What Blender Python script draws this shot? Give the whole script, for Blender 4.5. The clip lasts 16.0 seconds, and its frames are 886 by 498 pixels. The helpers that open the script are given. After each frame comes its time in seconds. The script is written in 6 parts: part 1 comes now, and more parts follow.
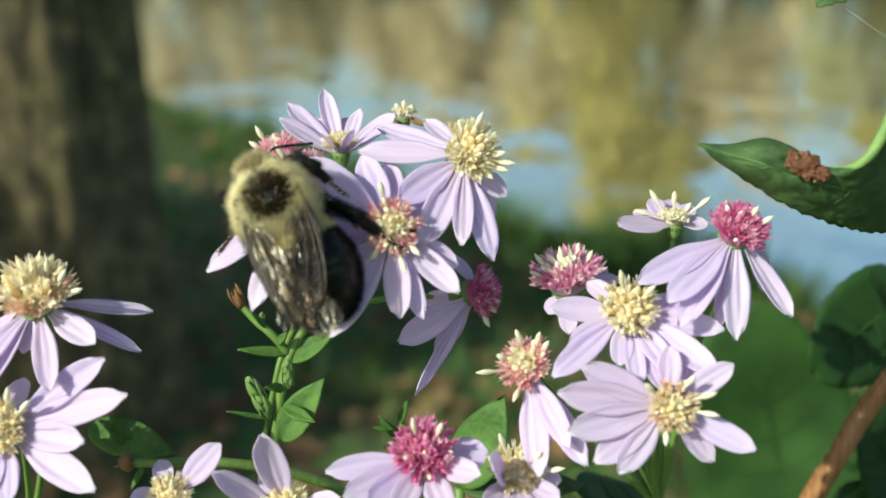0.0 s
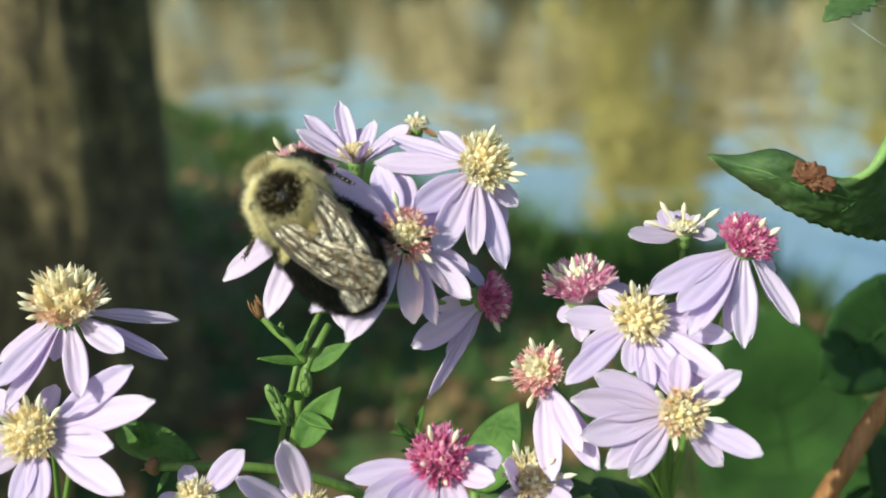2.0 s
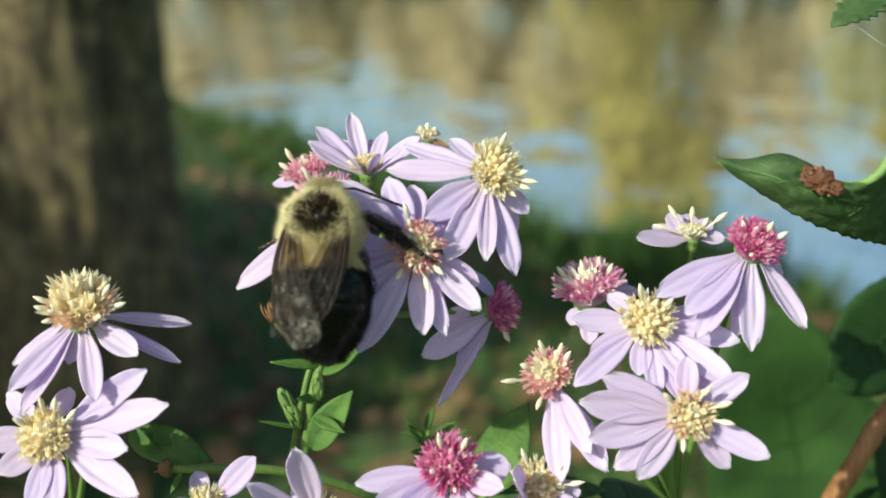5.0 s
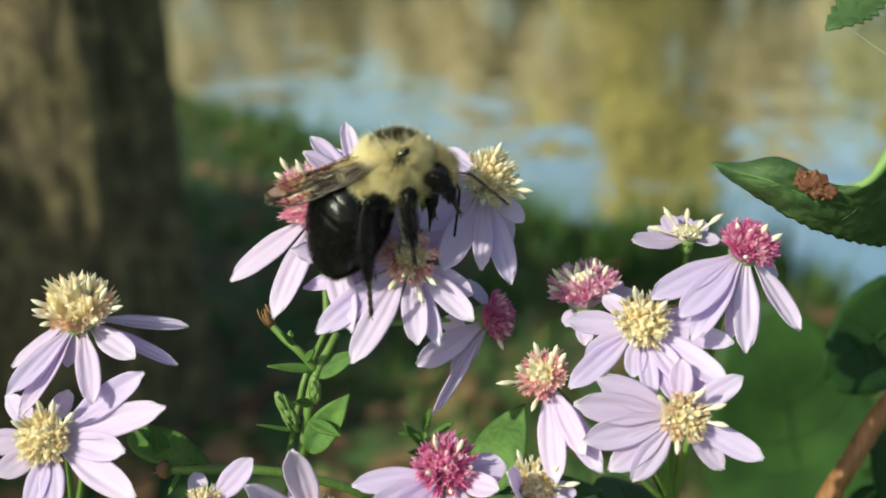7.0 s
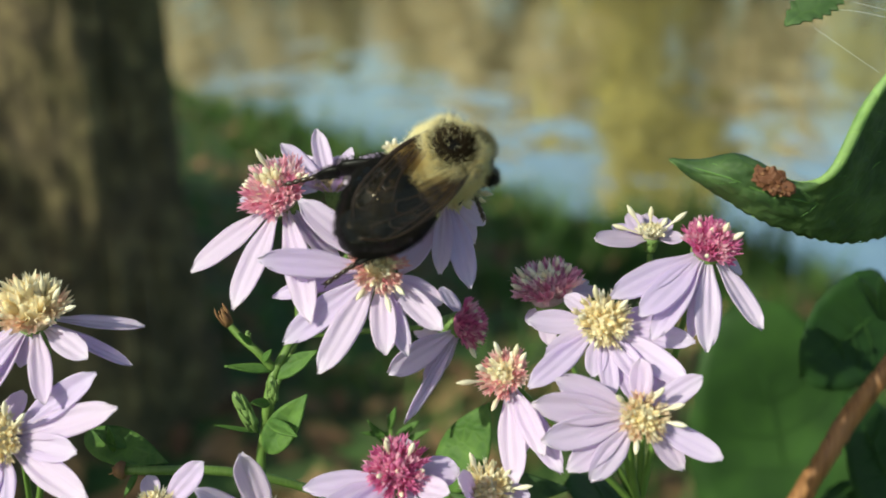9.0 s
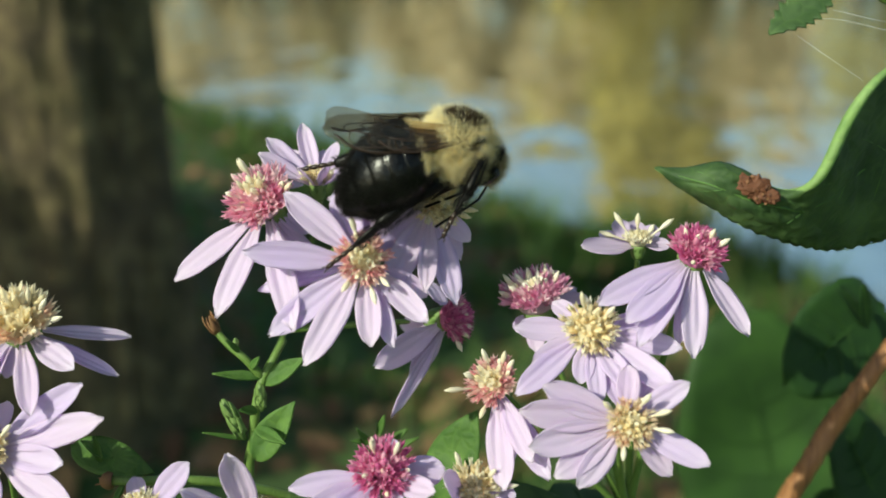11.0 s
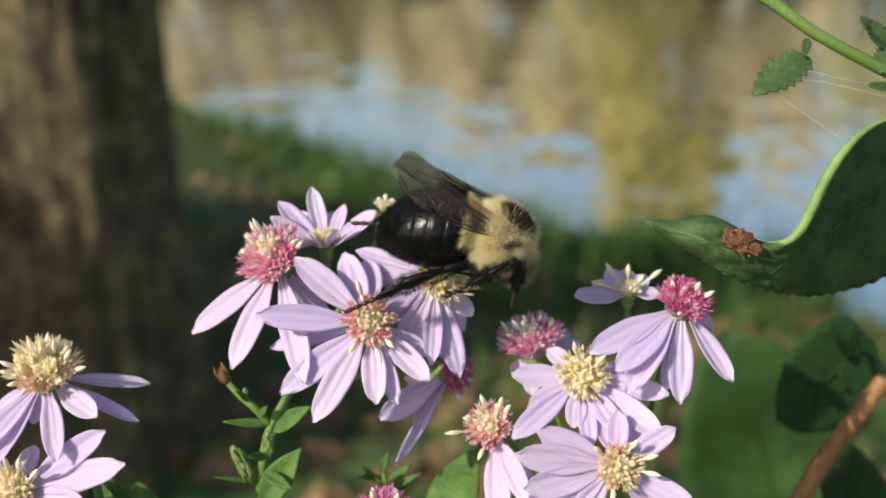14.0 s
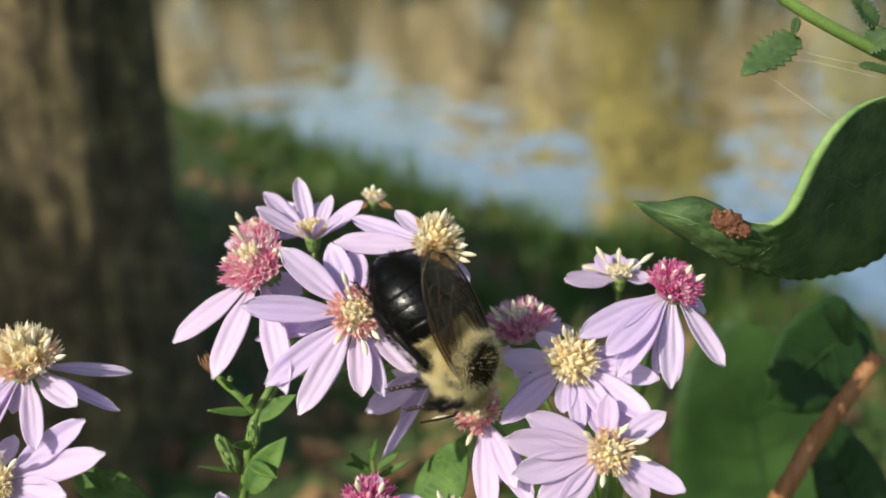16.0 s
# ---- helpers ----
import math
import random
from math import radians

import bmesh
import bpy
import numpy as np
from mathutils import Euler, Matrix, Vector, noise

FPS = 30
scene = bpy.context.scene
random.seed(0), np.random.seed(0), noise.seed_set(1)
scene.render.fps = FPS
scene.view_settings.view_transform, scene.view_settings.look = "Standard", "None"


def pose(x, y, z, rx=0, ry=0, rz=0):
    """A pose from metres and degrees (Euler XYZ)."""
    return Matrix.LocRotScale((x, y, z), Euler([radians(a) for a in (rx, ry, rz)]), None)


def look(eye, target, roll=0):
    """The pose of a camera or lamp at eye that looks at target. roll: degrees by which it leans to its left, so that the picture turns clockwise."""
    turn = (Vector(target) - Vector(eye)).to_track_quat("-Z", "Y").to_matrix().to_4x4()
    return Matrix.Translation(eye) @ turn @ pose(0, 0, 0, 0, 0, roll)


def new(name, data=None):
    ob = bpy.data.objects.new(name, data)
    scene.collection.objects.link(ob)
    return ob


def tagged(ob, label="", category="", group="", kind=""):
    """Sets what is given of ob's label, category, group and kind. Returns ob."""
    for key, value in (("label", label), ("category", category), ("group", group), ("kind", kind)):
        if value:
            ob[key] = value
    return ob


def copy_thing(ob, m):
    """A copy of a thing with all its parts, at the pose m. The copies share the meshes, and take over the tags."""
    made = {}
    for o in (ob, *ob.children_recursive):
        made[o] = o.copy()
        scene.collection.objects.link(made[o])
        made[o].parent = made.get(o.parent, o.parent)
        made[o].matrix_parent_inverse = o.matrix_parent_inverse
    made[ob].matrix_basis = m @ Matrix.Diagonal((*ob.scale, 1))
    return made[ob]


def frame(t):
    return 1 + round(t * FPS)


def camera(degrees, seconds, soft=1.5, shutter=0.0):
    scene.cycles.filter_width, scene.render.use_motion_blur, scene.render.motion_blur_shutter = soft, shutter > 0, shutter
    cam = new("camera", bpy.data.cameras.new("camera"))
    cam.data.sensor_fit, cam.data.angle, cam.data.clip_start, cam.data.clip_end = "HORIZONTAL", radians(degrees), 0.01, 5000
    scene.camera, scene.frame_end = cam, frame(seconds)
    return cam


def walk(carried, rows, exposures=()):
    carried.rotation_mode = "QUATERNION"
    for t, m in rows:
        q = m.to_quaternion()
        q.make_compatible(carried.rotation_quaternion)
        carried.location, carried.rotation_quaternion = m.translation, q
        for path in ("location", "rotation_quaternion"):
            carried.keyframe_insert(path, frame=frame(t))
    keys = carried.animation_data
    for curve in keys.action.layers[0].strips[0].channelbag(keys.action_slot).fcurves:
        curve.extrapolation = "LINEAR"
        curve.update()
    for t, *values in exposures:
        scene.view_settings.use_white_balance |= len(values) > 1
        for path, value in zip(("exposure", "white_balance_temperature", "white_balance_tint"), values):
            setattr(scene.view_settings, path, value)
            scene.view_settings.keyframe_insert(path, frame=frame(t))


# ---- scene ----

cam = camera(44, 16.0, 1.8)
cam.data.dof.use_dof = True
cam.data.dof.focus_distance = 0.092
cam.data.dof.aperture_fstop = 28.0

PATH = [  # seconds, place in metres, pitch and roll and yaw in degrees
    (0, 0.00000, 0.00000, 0.90000, 73.00, 0.00, 0.00),
    (0.5, -0.00032, -0.00039, 0.90067, 72.90, 0.00, 0.20),
    (1, -0.00042, -0.00169, 0.90143, 72.90, 0.18, 0.40),
    (1.5, -0.00081, -0.00251, 0.90151, 73.00, 0.06, 0.40),
    (2, -0.00034, -0.00248, 0.90150, 73.10, 0.18, 0.60),
    (2.5, -0.00001, -0.00257, 0.90184, 73.10, 0.30, 0.70),
    (3, -0.00028, -0.00265, 0.90186, 73.10, 0.24, 0.70),
    (3.5, -0.00028, -0.00238, 0.90146, 73.20, 0.12, 0.90),
    (4, -0.00076, -0.00263, 0.90148, 73.20, 0.06, 0.90),
    (6.5, -0.00012, -0.00354, 0.90316, 72.70, 0.42, 1.20),
    (7, 0.00020, -0.00342, 0.90295, 72.70, 0.36, 1.20),
    (7.5, 0.00178, -0.00275, 0.90260, 72.70, 0.30, 1.40),
    (8, 0.00191, -0.00351, 0.90364, 72.40, 0.30, 1.30),
    (8.5, 0.00248, -0.00368, 0.90337, 72.50, 0.30, 1.30),
    (9, 0.00351, -0.00267, 0.90311, 72.40, 0.42, 1.20),
    (11.5, 0.00438, -0.00287, 0.90321, 72.90, 0.54, 0.80),
    (12, 0.00522, -0.00226, 0.90323, 73.00, 0.62, 0.87),
    (12.5, 0.00527, -0.00306, 0.90437, 73.10, 0.70, 0.93),
    (13, 0.00359, -0.00780, 0.90757, 73.20, 0.78, 1.00),
    (13.5, 0.00384, -0.00788, 0.90857, 73.17, 0.68, 1.05),
    (14, 0.00456, -0.00700, 0.90853, 73.13, 0.58, 1.10),
    (14.5, 0.00551, -0.00552, 0.90767, 73.10, 0.48, 1.15),
    (15, 0.00521, -0.00601, 0.90760, 73.10, 0.48, 1.07),
    (15.5, 0.00532, -0.00604, 0.90777, 73.10, 0.48, 0.98),
    (16, 0.00519, -0.00623, 0.90679, 73.10, 0.48, 0.90),
]
walk(cam, [(t, pose(x, y, z, a, b, c)) for t, x, y, z, a, b, c in PATH], [(0, 0.23, 6580, -9), (4, 0.23, 6600, -8), (6.5, 0.15, 6750, -5), (7.3, 0.12, 6820, -9), (9, 0.06, 6880, -8), (12.3, 0.02, 6840, -9), (13.2, 0.08, 6850, 7), (16, 0.11, 6900, 7)])
# the plants' own space: x right, y up, z towards the viewer, in millimetres
PLANT = pose(0.00000, 0.08479, 0.87408, 73, 0, 0)


# ---- light ----
SUN_WAY = Vector((-0.62, -0.60, 0.52)).normalized()      # towards the sun
world = bpy.data.worlds.new("world")
scene.world = world
world.use_nodes = True
_sky = world.node_tree.nodes.new("ShaderNodeTexSky")
_sky.sky_type = "NISHITA"
_sky.sun_disc = False
_sky.sun_elevation = math.asin(SUN_WAY.z)
_sky.sun_rotation = math.atan2(SUN_WAY.x, SUN_WAY.y)
_sky.air_density, _sky.dust_density, _sky.ozone_density = 1.0, 1.2, 1.0
world.node_tree.nodes["Background"].inputs["Strength"].default_value = 0.125
world.node_tree.links.new(_sky.outputs[0], world.node_tree.nodes["Background"].inputs["Color"])
sun = new("sun", bpy.data.lights.new("sun", "SUN"))
sun.data.energy, sun.data.angle, sun.data.color = 4.5, radians(0.53), (1.0, 0.955, 0.86)
sun.matrix_world = look(SUN_WAY * 20, (0, 0, 0))


# ---- materials ----
def mat(name):
    m = bpy.data.materials.new(name)
    m.use_nodes = True
    return m, m.node_tree.nodes, m.node_tree.links, m.node_tree.nodes["Principled BSDF"]


def noise_tex(nodes, links, scale, detail=4.0, coords=None, rough=0.55):
    n = nodes.new("ShaderNodeTexNoise")
    n.inputs["Scale"].default_value, n.inputs["Detail"].default_value = scale, detail
    n.inputs["Roughness"].default_value = rough
    if coords is not None:
        links.new(coords, n.inputs["Vector"])
    return n


def ramp(nodes, links, value, stops):
    r = nodes.new("ShaderNodeValToRGB")
    while len(r.color_ramp.elements) < len(stops):
        r.color_ramp.elements.new(0.5)
    for e, (p, c) in zip(r.color_ramp.elements, stops):
        e.position, e.color = p, (*c, 1.0)
    links.new(value, r.inputs[0])
    return r.outputs[0]


def mix(nodes, links, fac, a, b, kind="MIX"):
    m = nodes.new("ShaderNodeMix")
    m.data_type, m.blend_type = "RGBA", kind
    for socket, v in ((m.inputs[0], fac), (m.inputs[6], a), (m.inputs[7], b)):
        if isinstance(v, (int, float)):
            socket.default_value = v
        elif isinstance(v, tuple):
            socket.default_value = (*v, 1.0)
        else:
            links.new(v, socket)
    return m.outputs[2]


def bump(nodes, links, height, strength, distance):
    b = nodes.new("ShaderNodeBump")
    b.inputs["Strength"].default_value, b.inputs["Distance"].default_value = strength, distance
    links.new(height, b.inputs["Height"])
    return b.outputs[0]


def translucent(nodes, links, surface, colour, amount):
    t = nodes.new("ShaderNodeBsdfTranslucent")
    links.new(colour, t.inputs[0])
    m = nodes.new("ShaderNodeMixShader")
    m.inputs[0].default_value = amount
    links.new(surface.outputs[0], m.inputs[1])
    links.new(t.outputs[0], m.inputs[2])
    links.new(m.outputs[0], nodes["Material Output"].inputs["Surface"])


def petal_material():
    m, n, l, p = mat("ray_petal")
    uv = n.new("ShaderNodeTexCoord")
    sep = n.new("ShaderNodeSeparateXYZ")
    l.new(uv.outputs["Object"], sep.inputs[0])
    along = ramp(n, l, sep.outputs[0], [(0.0, (0.76, 0.70, 0.81)), (0.25, (0.83, 0.725, 0.90)), (0.8, (0.85, 0.75, 0.91)), (1.0, (0.90, 0.84, 0.935))])
    mp = n.new("ShaderNodeMapping")
    mp.inputs["Scale"].default_value = (1.2, 26.0, 1.0)
    l.new(uv.outputs["Object"], mp.inputs[0])
    lines = noise_tex(n, l, 1.0, 3.0, mp.outputs[0])
    veins = ramp(n, l, lines.outputs[0], [(0.3, (0.90, 0.87, 0.95)), (0.6, (1.0, 1.0, 1.0))])
    base = mix(n, l, 0.55, along, veins, "MULTIPLY")
    info = n.new("ShaderNodeObjectInfo")
    tone = ramp(n, l, info.outputs["Random"], [(0.0, (0.94, 0.90, 1.0)), (0.5, (1.0, 0.98, 1.0)), (1.0, (1.0, 0.95, 0.98))])
    base = mix(n, l, 1.0, base, tone, "MULTIPLY")
    l.new(base, p.inputs["Base Color"])
    p.inputs["Roughness"].default_value = 0.5
    p.inputs["Sheen Weight"].default_value = 0.15
    l.new(bump(n, l, lines.outputs[0], 0.7, 0.00007), p.inputs["Normal"])
    translucent(n, l, p, mix(n, l, 1.0, base, (1.0, 0.95, 1.02), "MULTIPLY"), 0.46)
    return m


def soft_material(name, stops, scale, rough=0.6, trans=0.2, island=True):
    """Small plant pieces: the tone changes from piece to piece."""
    m, n, l, p = mat(name)
    if island:
        g = n.new("ShaderNodeNewGeometry")
        value = g.outputs["Random Per Island"]
    else:
        value = noise_tex(n, l, scale).outputs[0]
    c = ramp(n, l, value, stops)
    tc = n.new("ShaderNodeTexCoord")
    fine = noise_tex(n, l, scale, 3.0, tc.outputs["Object"])
    c = mix(n, l, 0.35, c, ramp(n, l, fine.outputs[0], [(0.3, (0.75, 0.73, 0.7)), (0.65, (1, 1, 1))]), "MULTIPLY")
    l.new(c, p.inputs["Base Color"])
    p.inputs["Roughness"].default_value = rough
    if trans:
        translucent(n, l, p, c, trans)
    return m


def leaf_material(name, dark, light, scale=180.0):
    m, n, l, p = mat(name)
    tc = n.new("ShaderNodeTexCoord")
    big = noise_tex(n, l, scale, 3.0, tc.outputs["Object"])
    c = ramp(n, l, big.outputs[0], [(0.3, dark), (0.7, light)])
    v = n.new("ShaderNodeTexVoronoi")
    v.feature = "DISTANCE_TO_EDGE"
    v.inputs["Scale"].default_value = scale * 3.0
    l.new(tc.outputs["Object"], v.inputs["Vector"])
    cells = ramp(n, l, v.outputs["Distance"], [(0.0, (1.25, 1.25, 1.0)), (0.12, (1, 1, 1))])
    c = mix(n, l, 0.5, c, cells, "MULTIPLY")
    l.new(c, p.inputs["Base Color"])
    p.inputs["Roughness"].default_value = 0.62
    p.inputs["Specular IOR Level"].default_value = 0.3
    l.new(bump(n, l, v.outputs["Distance"], 0.8, 0.00022), p.inputs["Normal"])
    translucent(n, l, p, mix(n, l, 1.0, c, (1.5, 1.9, 0.6), "MULTIPLY"), 0.22)
    return m


def fur_material(name, root, tip):
    m, n, l, p = mat(name)
    g = n.new("ShaderNodeNewGeometry")
    c = ramp(n, l, g.outputs["Random Per Island"], [(0.0, root), (1.0, tip)])
    l.new(c, p.inputs["Base Color"])
    p.inputs["Roughness"].default_value = 0.5
    if tip[0] > 0.2:
        translucent(n, l, p, c, 0.5)
    else:
        p.inputs["Specular IOR Level"].default_value = 0.12
    return m


def chitin_material(name, colour, rough, shine=0.5, relief=0.25, grain=900.0):
    m, n, l, p = mat(name)
    tc = n.new("ShaderNodeTexCoord")
    a = noise_tex(n, l, grain, 4.0, tc.outputs["Object"])
    c = ramp(n, l, a.outputs[0], [(0.3, tuple(v * 0.6 for v in colour)), (0.7, colour)])
    l.new(c, p.inputs["Base Color"])
    p.inputs["Roughness"].default_value = rough
    p.inputs["Specular IOR Level"].default_value = shine
    l.new(bump(n, l, a.outputs[0], relief, 0.00003), p.inputs["Normal"])
    return m


def wing_material():
    m, n, l, p = mat("wing_membrane")
    tc = n.new("ShaderNodeTexCoord")
    mp = n.new("ShaderNodeMapping")
    mp.inputs["Scale"].default_value = (0.45, 1.3, 1.0)
    l.new(tc.outputs["Object"], mp.inputs[0])
    a = noise_tex(n, l, 1400.0, 2.0, mp.outputs[0])
    fine = noise_tex(n, l, 2600.0, 2.0, mp.outputs[0])
    g = n.new("ShaderNodeBsdfGlossy")
    g.inputs["Color"].default_value = (0.030, 0.0285, 0.026, 1)
    l.new(ramp(n, l, fine.outputs[0], [(0.35, (0.26, 0.26, 0.26)), (0.65, (0.44, 0.44, 0.44))]), g.inputs["Roughness"])
    crease = bump(n, l, a.outputs[0], 0.8, 0.00026)
    b2 = n.new("ShaderNodeBump")
    b2.inputs["Strength"].default_value, b2.inputs["Distance"].default_value = 0.8, 0.00009
    l.new(fine.outputs[0], b2.inputs["Height"])
    l.new(crease, b2.inputs["Normal"])
    l.new(b2.outputs[0], g.inputs["Normal"])
    t = n.new("ShaderNodeBsdfTransparent")
    t.inputs[0].default_value = (0.75, 0.70, 0.63, 1)
    both = n.new("ShaderNodeAddShader")
    l.new(t.outputs[0], both.inputs[0])
    l.new(g.outputs[0], both.inputs[1])
    l.new(both.outputs[0], n["Material Output"].inputs["Surface"])
    return m


def bark_material():
    m, n, l, p = mat("tree_bark")
    tc = n.new("ShaderNodeTexCoord")
    mp = n.new("ShaderNodeMapping")
    mp.inputs["Scale"].default_value = (1, 1, 0.75)
    l.new(tc.outputs["Object"], mp.inputs[0])
    a = noise_tex(n, l, 34.0, 6.0, mp.outputs[0], 0.7)
    b = noise_tex(n, l, 3.2, 3.0, tc.outputs["Object"])
    wide = noise_tex(n, l, 19.0, 5.0, mp.outputs[0], 0.65)
    # bark tone with sunlit ridges and shaded crevices put into its colour
    c = ramp(n, l, a.outputs[0], [(0.34, (0.022, 0.016, 0.010)), (0.5, (0.13, 0.102, 0.050)), (0.68, (0.39, 0.32, 0.165))])
    # broad blotches: dappled sun and shade painted over the bark tone
    c = mix(n, l, 0.9, c, ramp(n, l, wide.outputs[0], [(0.40, (0.16, 0.14, 0.11)), (0.60, (1.3, 1.24, 1.12))]), "MULTIPLY")
    moss = ramp(n, l, b.outputs[0], [(0.42, (0.20, 0.15, 0.10)), (0.62, (0.13, 0.13, 0.055))])
    c = mix(n, l, 0.3, c, moss)
    l.new(c, p.inputs["Base Color"])
    p.inputs["Roughness"].default_value = 0.9
    l.new(bump(n, l, a.outputs[0], 0.9, 0.02), p.inputs["Normal"])
    return m


def ground_material():
    m, n, l, p = mat("bank_ground")
    tc = n.new("ShaderNodeTexCoord")
    a = noise_tex(n, l, 1.7, 5.0, tc.outputs["Object"])
    b = noise_tex(n, l, 14.0, 5.0, tc.outputs["Object"])
    soil = ramp(n, l, b.outputs[0], [(0.35, (0.045, 0.032, 0.020)), (0.6, (0.165, 0.112, 0.065))])
    turf = ramp(n, l, b.outputs[0], [(0.35, (0.03, 0.06, 0.014)), (0.65, (0.075, 0.145, 0.032))])
    c = mix(n, l, ramp(n, l, a.outputs[0], [(0.36, (0, 0, 0)), (0.50, (1, 1, 1))]), soil, turf)
    l.new(c, p.inputs["Base Color"])
    p.inputs["Roughness"].default_value = 0.95
    l.new(bump(n, l, b.outputs[0], 0.7, 0.03), p.inputs["Normal"])
    return m


def water_material():
    m, n, l, p = mat("pond_water")
    tc = n.new("ShaderNodeTexCoord")
    mp = n.new("ShaderNodeMapping")
    mp.inputs["Scale"].default_value = (1.0, 0.5, 1.0)
    l.new(tc.outputs["Object"], mp.inputs[0])
    a = noise_tex(n, l, 1.6, 3.0, mp.outputs[0])
    p.inputs["Base Color"].default_value = (0.17, 0.155, 0.085, 1)
    p.inputs["Roughness"].default_value = 0.03
    p.inputs["IOR"].default_value = 13.0
    l.new(bump(n, l, a.outputs[0], 0.3, 0.13), p.inputs["Normal"])
    return m


M_PETAL = petal_material()
M_YELLOW = soft_material("yellow_florets", [(0.0, (0.98, 0.83, 0.51)), (0.5, (0.98, 0.875, 0.62)), (1.0, (0.98, 0.92, 0.76))], 2500.0, 0.5, 0.5)
M_CREAM = soft_material("cream_florets", [(0.0, (0.90, 0.76, 0.50)), (0.4, (0.94, 0.86, 0.62)), (1.0, (0.96, 0.92, 0.80))], 2500.0, 0.5, 0.5)
M_PINK = soft_material("pink_florets", [(0.0, (0.86, 0.40, 0.47)), (0.5, (0.92, 0.58, 0.58)), (1.0, (0.95, 0.80, 0.70))], 2500.0, 0.5, 0.5)
M_ROSE = soft_material("rose_florets", [(0.0, (0.86, 0.34, 0.53)), (0.5, (0.94, 0.55, 0.67)), (1.0, (0.96, 0.80, 0.80))], 2500.0, 0.5, 0.5)
M_TAN = soft_material("tan_florets", [(0.0, (0.88, 0.58, 0.46)), (0.5, (0.92, 0.76, 0.56)), (1.0, (0.95, 0.88, 0.70))], 2500.0, 0.5, 0.5)
M_MAGENTA = soft_material("magenta_florets", [(0.0, (0.68, 0.14, 0.38)), (0.6, (0.83, 0.28, 0.53)), (1.0, (0.92, 0.58, 0.70))], 2500.0, 0.5, 0.5)
M_MAUVE = soft_material("mauve_florets", [(0.0, (0.77, 0.29, 0.51)), (0.5, (0.88, 0.50, 0.67)), (1.0, (0.93, 0.76, 0.81))], 2500.0, 0.5, 0.5)
M_STYLE = soft_material("pale_styles", [(0.0, (0.86, 0.76, 0.55)), (1.0, (0.94, 0.91, 0.82))], 2500.0, 0.55, 0.2)
M_BRACT = soft_material("green_bracts", [(0.0, (0.12, 0.22, 0.05)), (1.0, (0.26, 0.38, 0.12))], 1500.0, 0.55, 0.15)
M_STEM = soft_material("green_stem", [(0.3, (0.09, 0.17, 0.03)), (0.7, (0.21, 0.33, 0.08))], 420.0, 0.5, 0.1, False)
M_LEAF = leaf_material("aster_leaf", (0.055, 0.125, 0.028), (0.125, 0.225, 0.055), 330.0)
M_LEAF_DARK = leaf_material("shrub_leaf", (0.028, 0.064, 0.022), (0.10, 0.168, 0.062), 230.0)
M_LEAF_EDGE = leaf_material("leaf_margin", (0.20, 0.33, 0.11), (0.30, 0.44, 0.17), 260.0)
M_LEAF_BACK = leaf_material("broad_leaf", (0.015, 0.042, 0.009), (0.042, 0.098, 0.020), 60.0)
# shade on the smaller back leaves, put into a darker green
M_LEAF_SHADE = leaf_material("shaded_leaf", (0.014, 0.042, 0.011), (0.03, 0.078, 0.018), 80.0)
M_RIB = leaf_material("leaf_rib", (0.08, 0.17, 0.045), (0.13, 0.24, 0.07), 260.0)
M_RIB_BACK = leaf_material("broad_leaf_rib", (0.022, 0.062, 0.014), (0.045, 0.105, 0.025), 260.0)
M_GALL = soft_material("brown_gall", [(0.0, (0.06, 0.022, 0.010)), (0.5, (0.15, 0.055, 0.025)), (1.0, (0.32, 0.17, 0.08))], 900.0, 0.7, 0.0)
M_TWIG = soft_material("brown_twig", [(0.3, (0.12, 0.045, 0.018)), (0.7, (0.46, 0.22, 0.09))], 160.0, 0.6, 0.0, False)
M_BROWN = soft_material("dry_brown", [(0.0, (0.13, 0.06, 0.03)), (1.0, (0.30, 0.16, 0.07))], 900.0, 0.7, 0.0)
M_FUR = fur_material("pale_yellow_fur", (0.90, 0.76, 0.37), (1.0, 0.98, 0.78))
M_FUR_DARK = fur_material("black_fur", (0.004, 0.004, 0.004), (0.012, 0.010, 0.009))
M_FUR_PATCH = fur_material("dark_brown_fur", (0.010, 0.006, 0.004), (0.055, 0.036, 0.017))
M_FUR_MID = fur_material("dull_yellow_fur", (0.36, 0.27, 0.11), (0.92, 0.83, 0.54))
M_CHITIN = chitin_material("black_chitin", (0.004, 0.004, 0.004), 0.24, 0.4, 1.0, 3200.0)
M_CHITIN_DULL = chitin_material("dull_black_chitin", (0.007, 0.006, 0.006), 0.45, 0.22)
M_LEG = chitin_material("dark_brown_leg", (0.035, 0.018, 0.011), 0.35)
M_EYE = chitin_material("dark_eye", (0.01, 0.007, 0.006), 0.15)
M_WING = wing_material()
M_VEIN = chitin_material("wing_vein", (0.035, 0.018, 0.01), 0.4)
M_BARK = bark_material()
M_GROUND = ground_material()
M_WATER = water_material()
M_GRASS = soft_material("grass_blades", [(0.0, (0.04, 0.09, 0.015)), (0.7, (0.09, 0.19, 0.03)), (1.0, (0.20, 0.22, 0.07))], 30.0, 0.6, 0.25)
M_LITTER = soft_material("leaf_litter", [(0.0, (0.08, 0.042, 0.022)), (0.5, (0.19, 0.105, 0.05)), (1.0, (0.32, 0.20, 0.10))], 40.0, 0.8, 0.1)
M_SILK = soft_material("spider_silk", [(0.0, (0.7, 0.7, 0.7)), (1.0, (0.9, 0.9, 0.88))], 900.0, 0.3, 0.3)
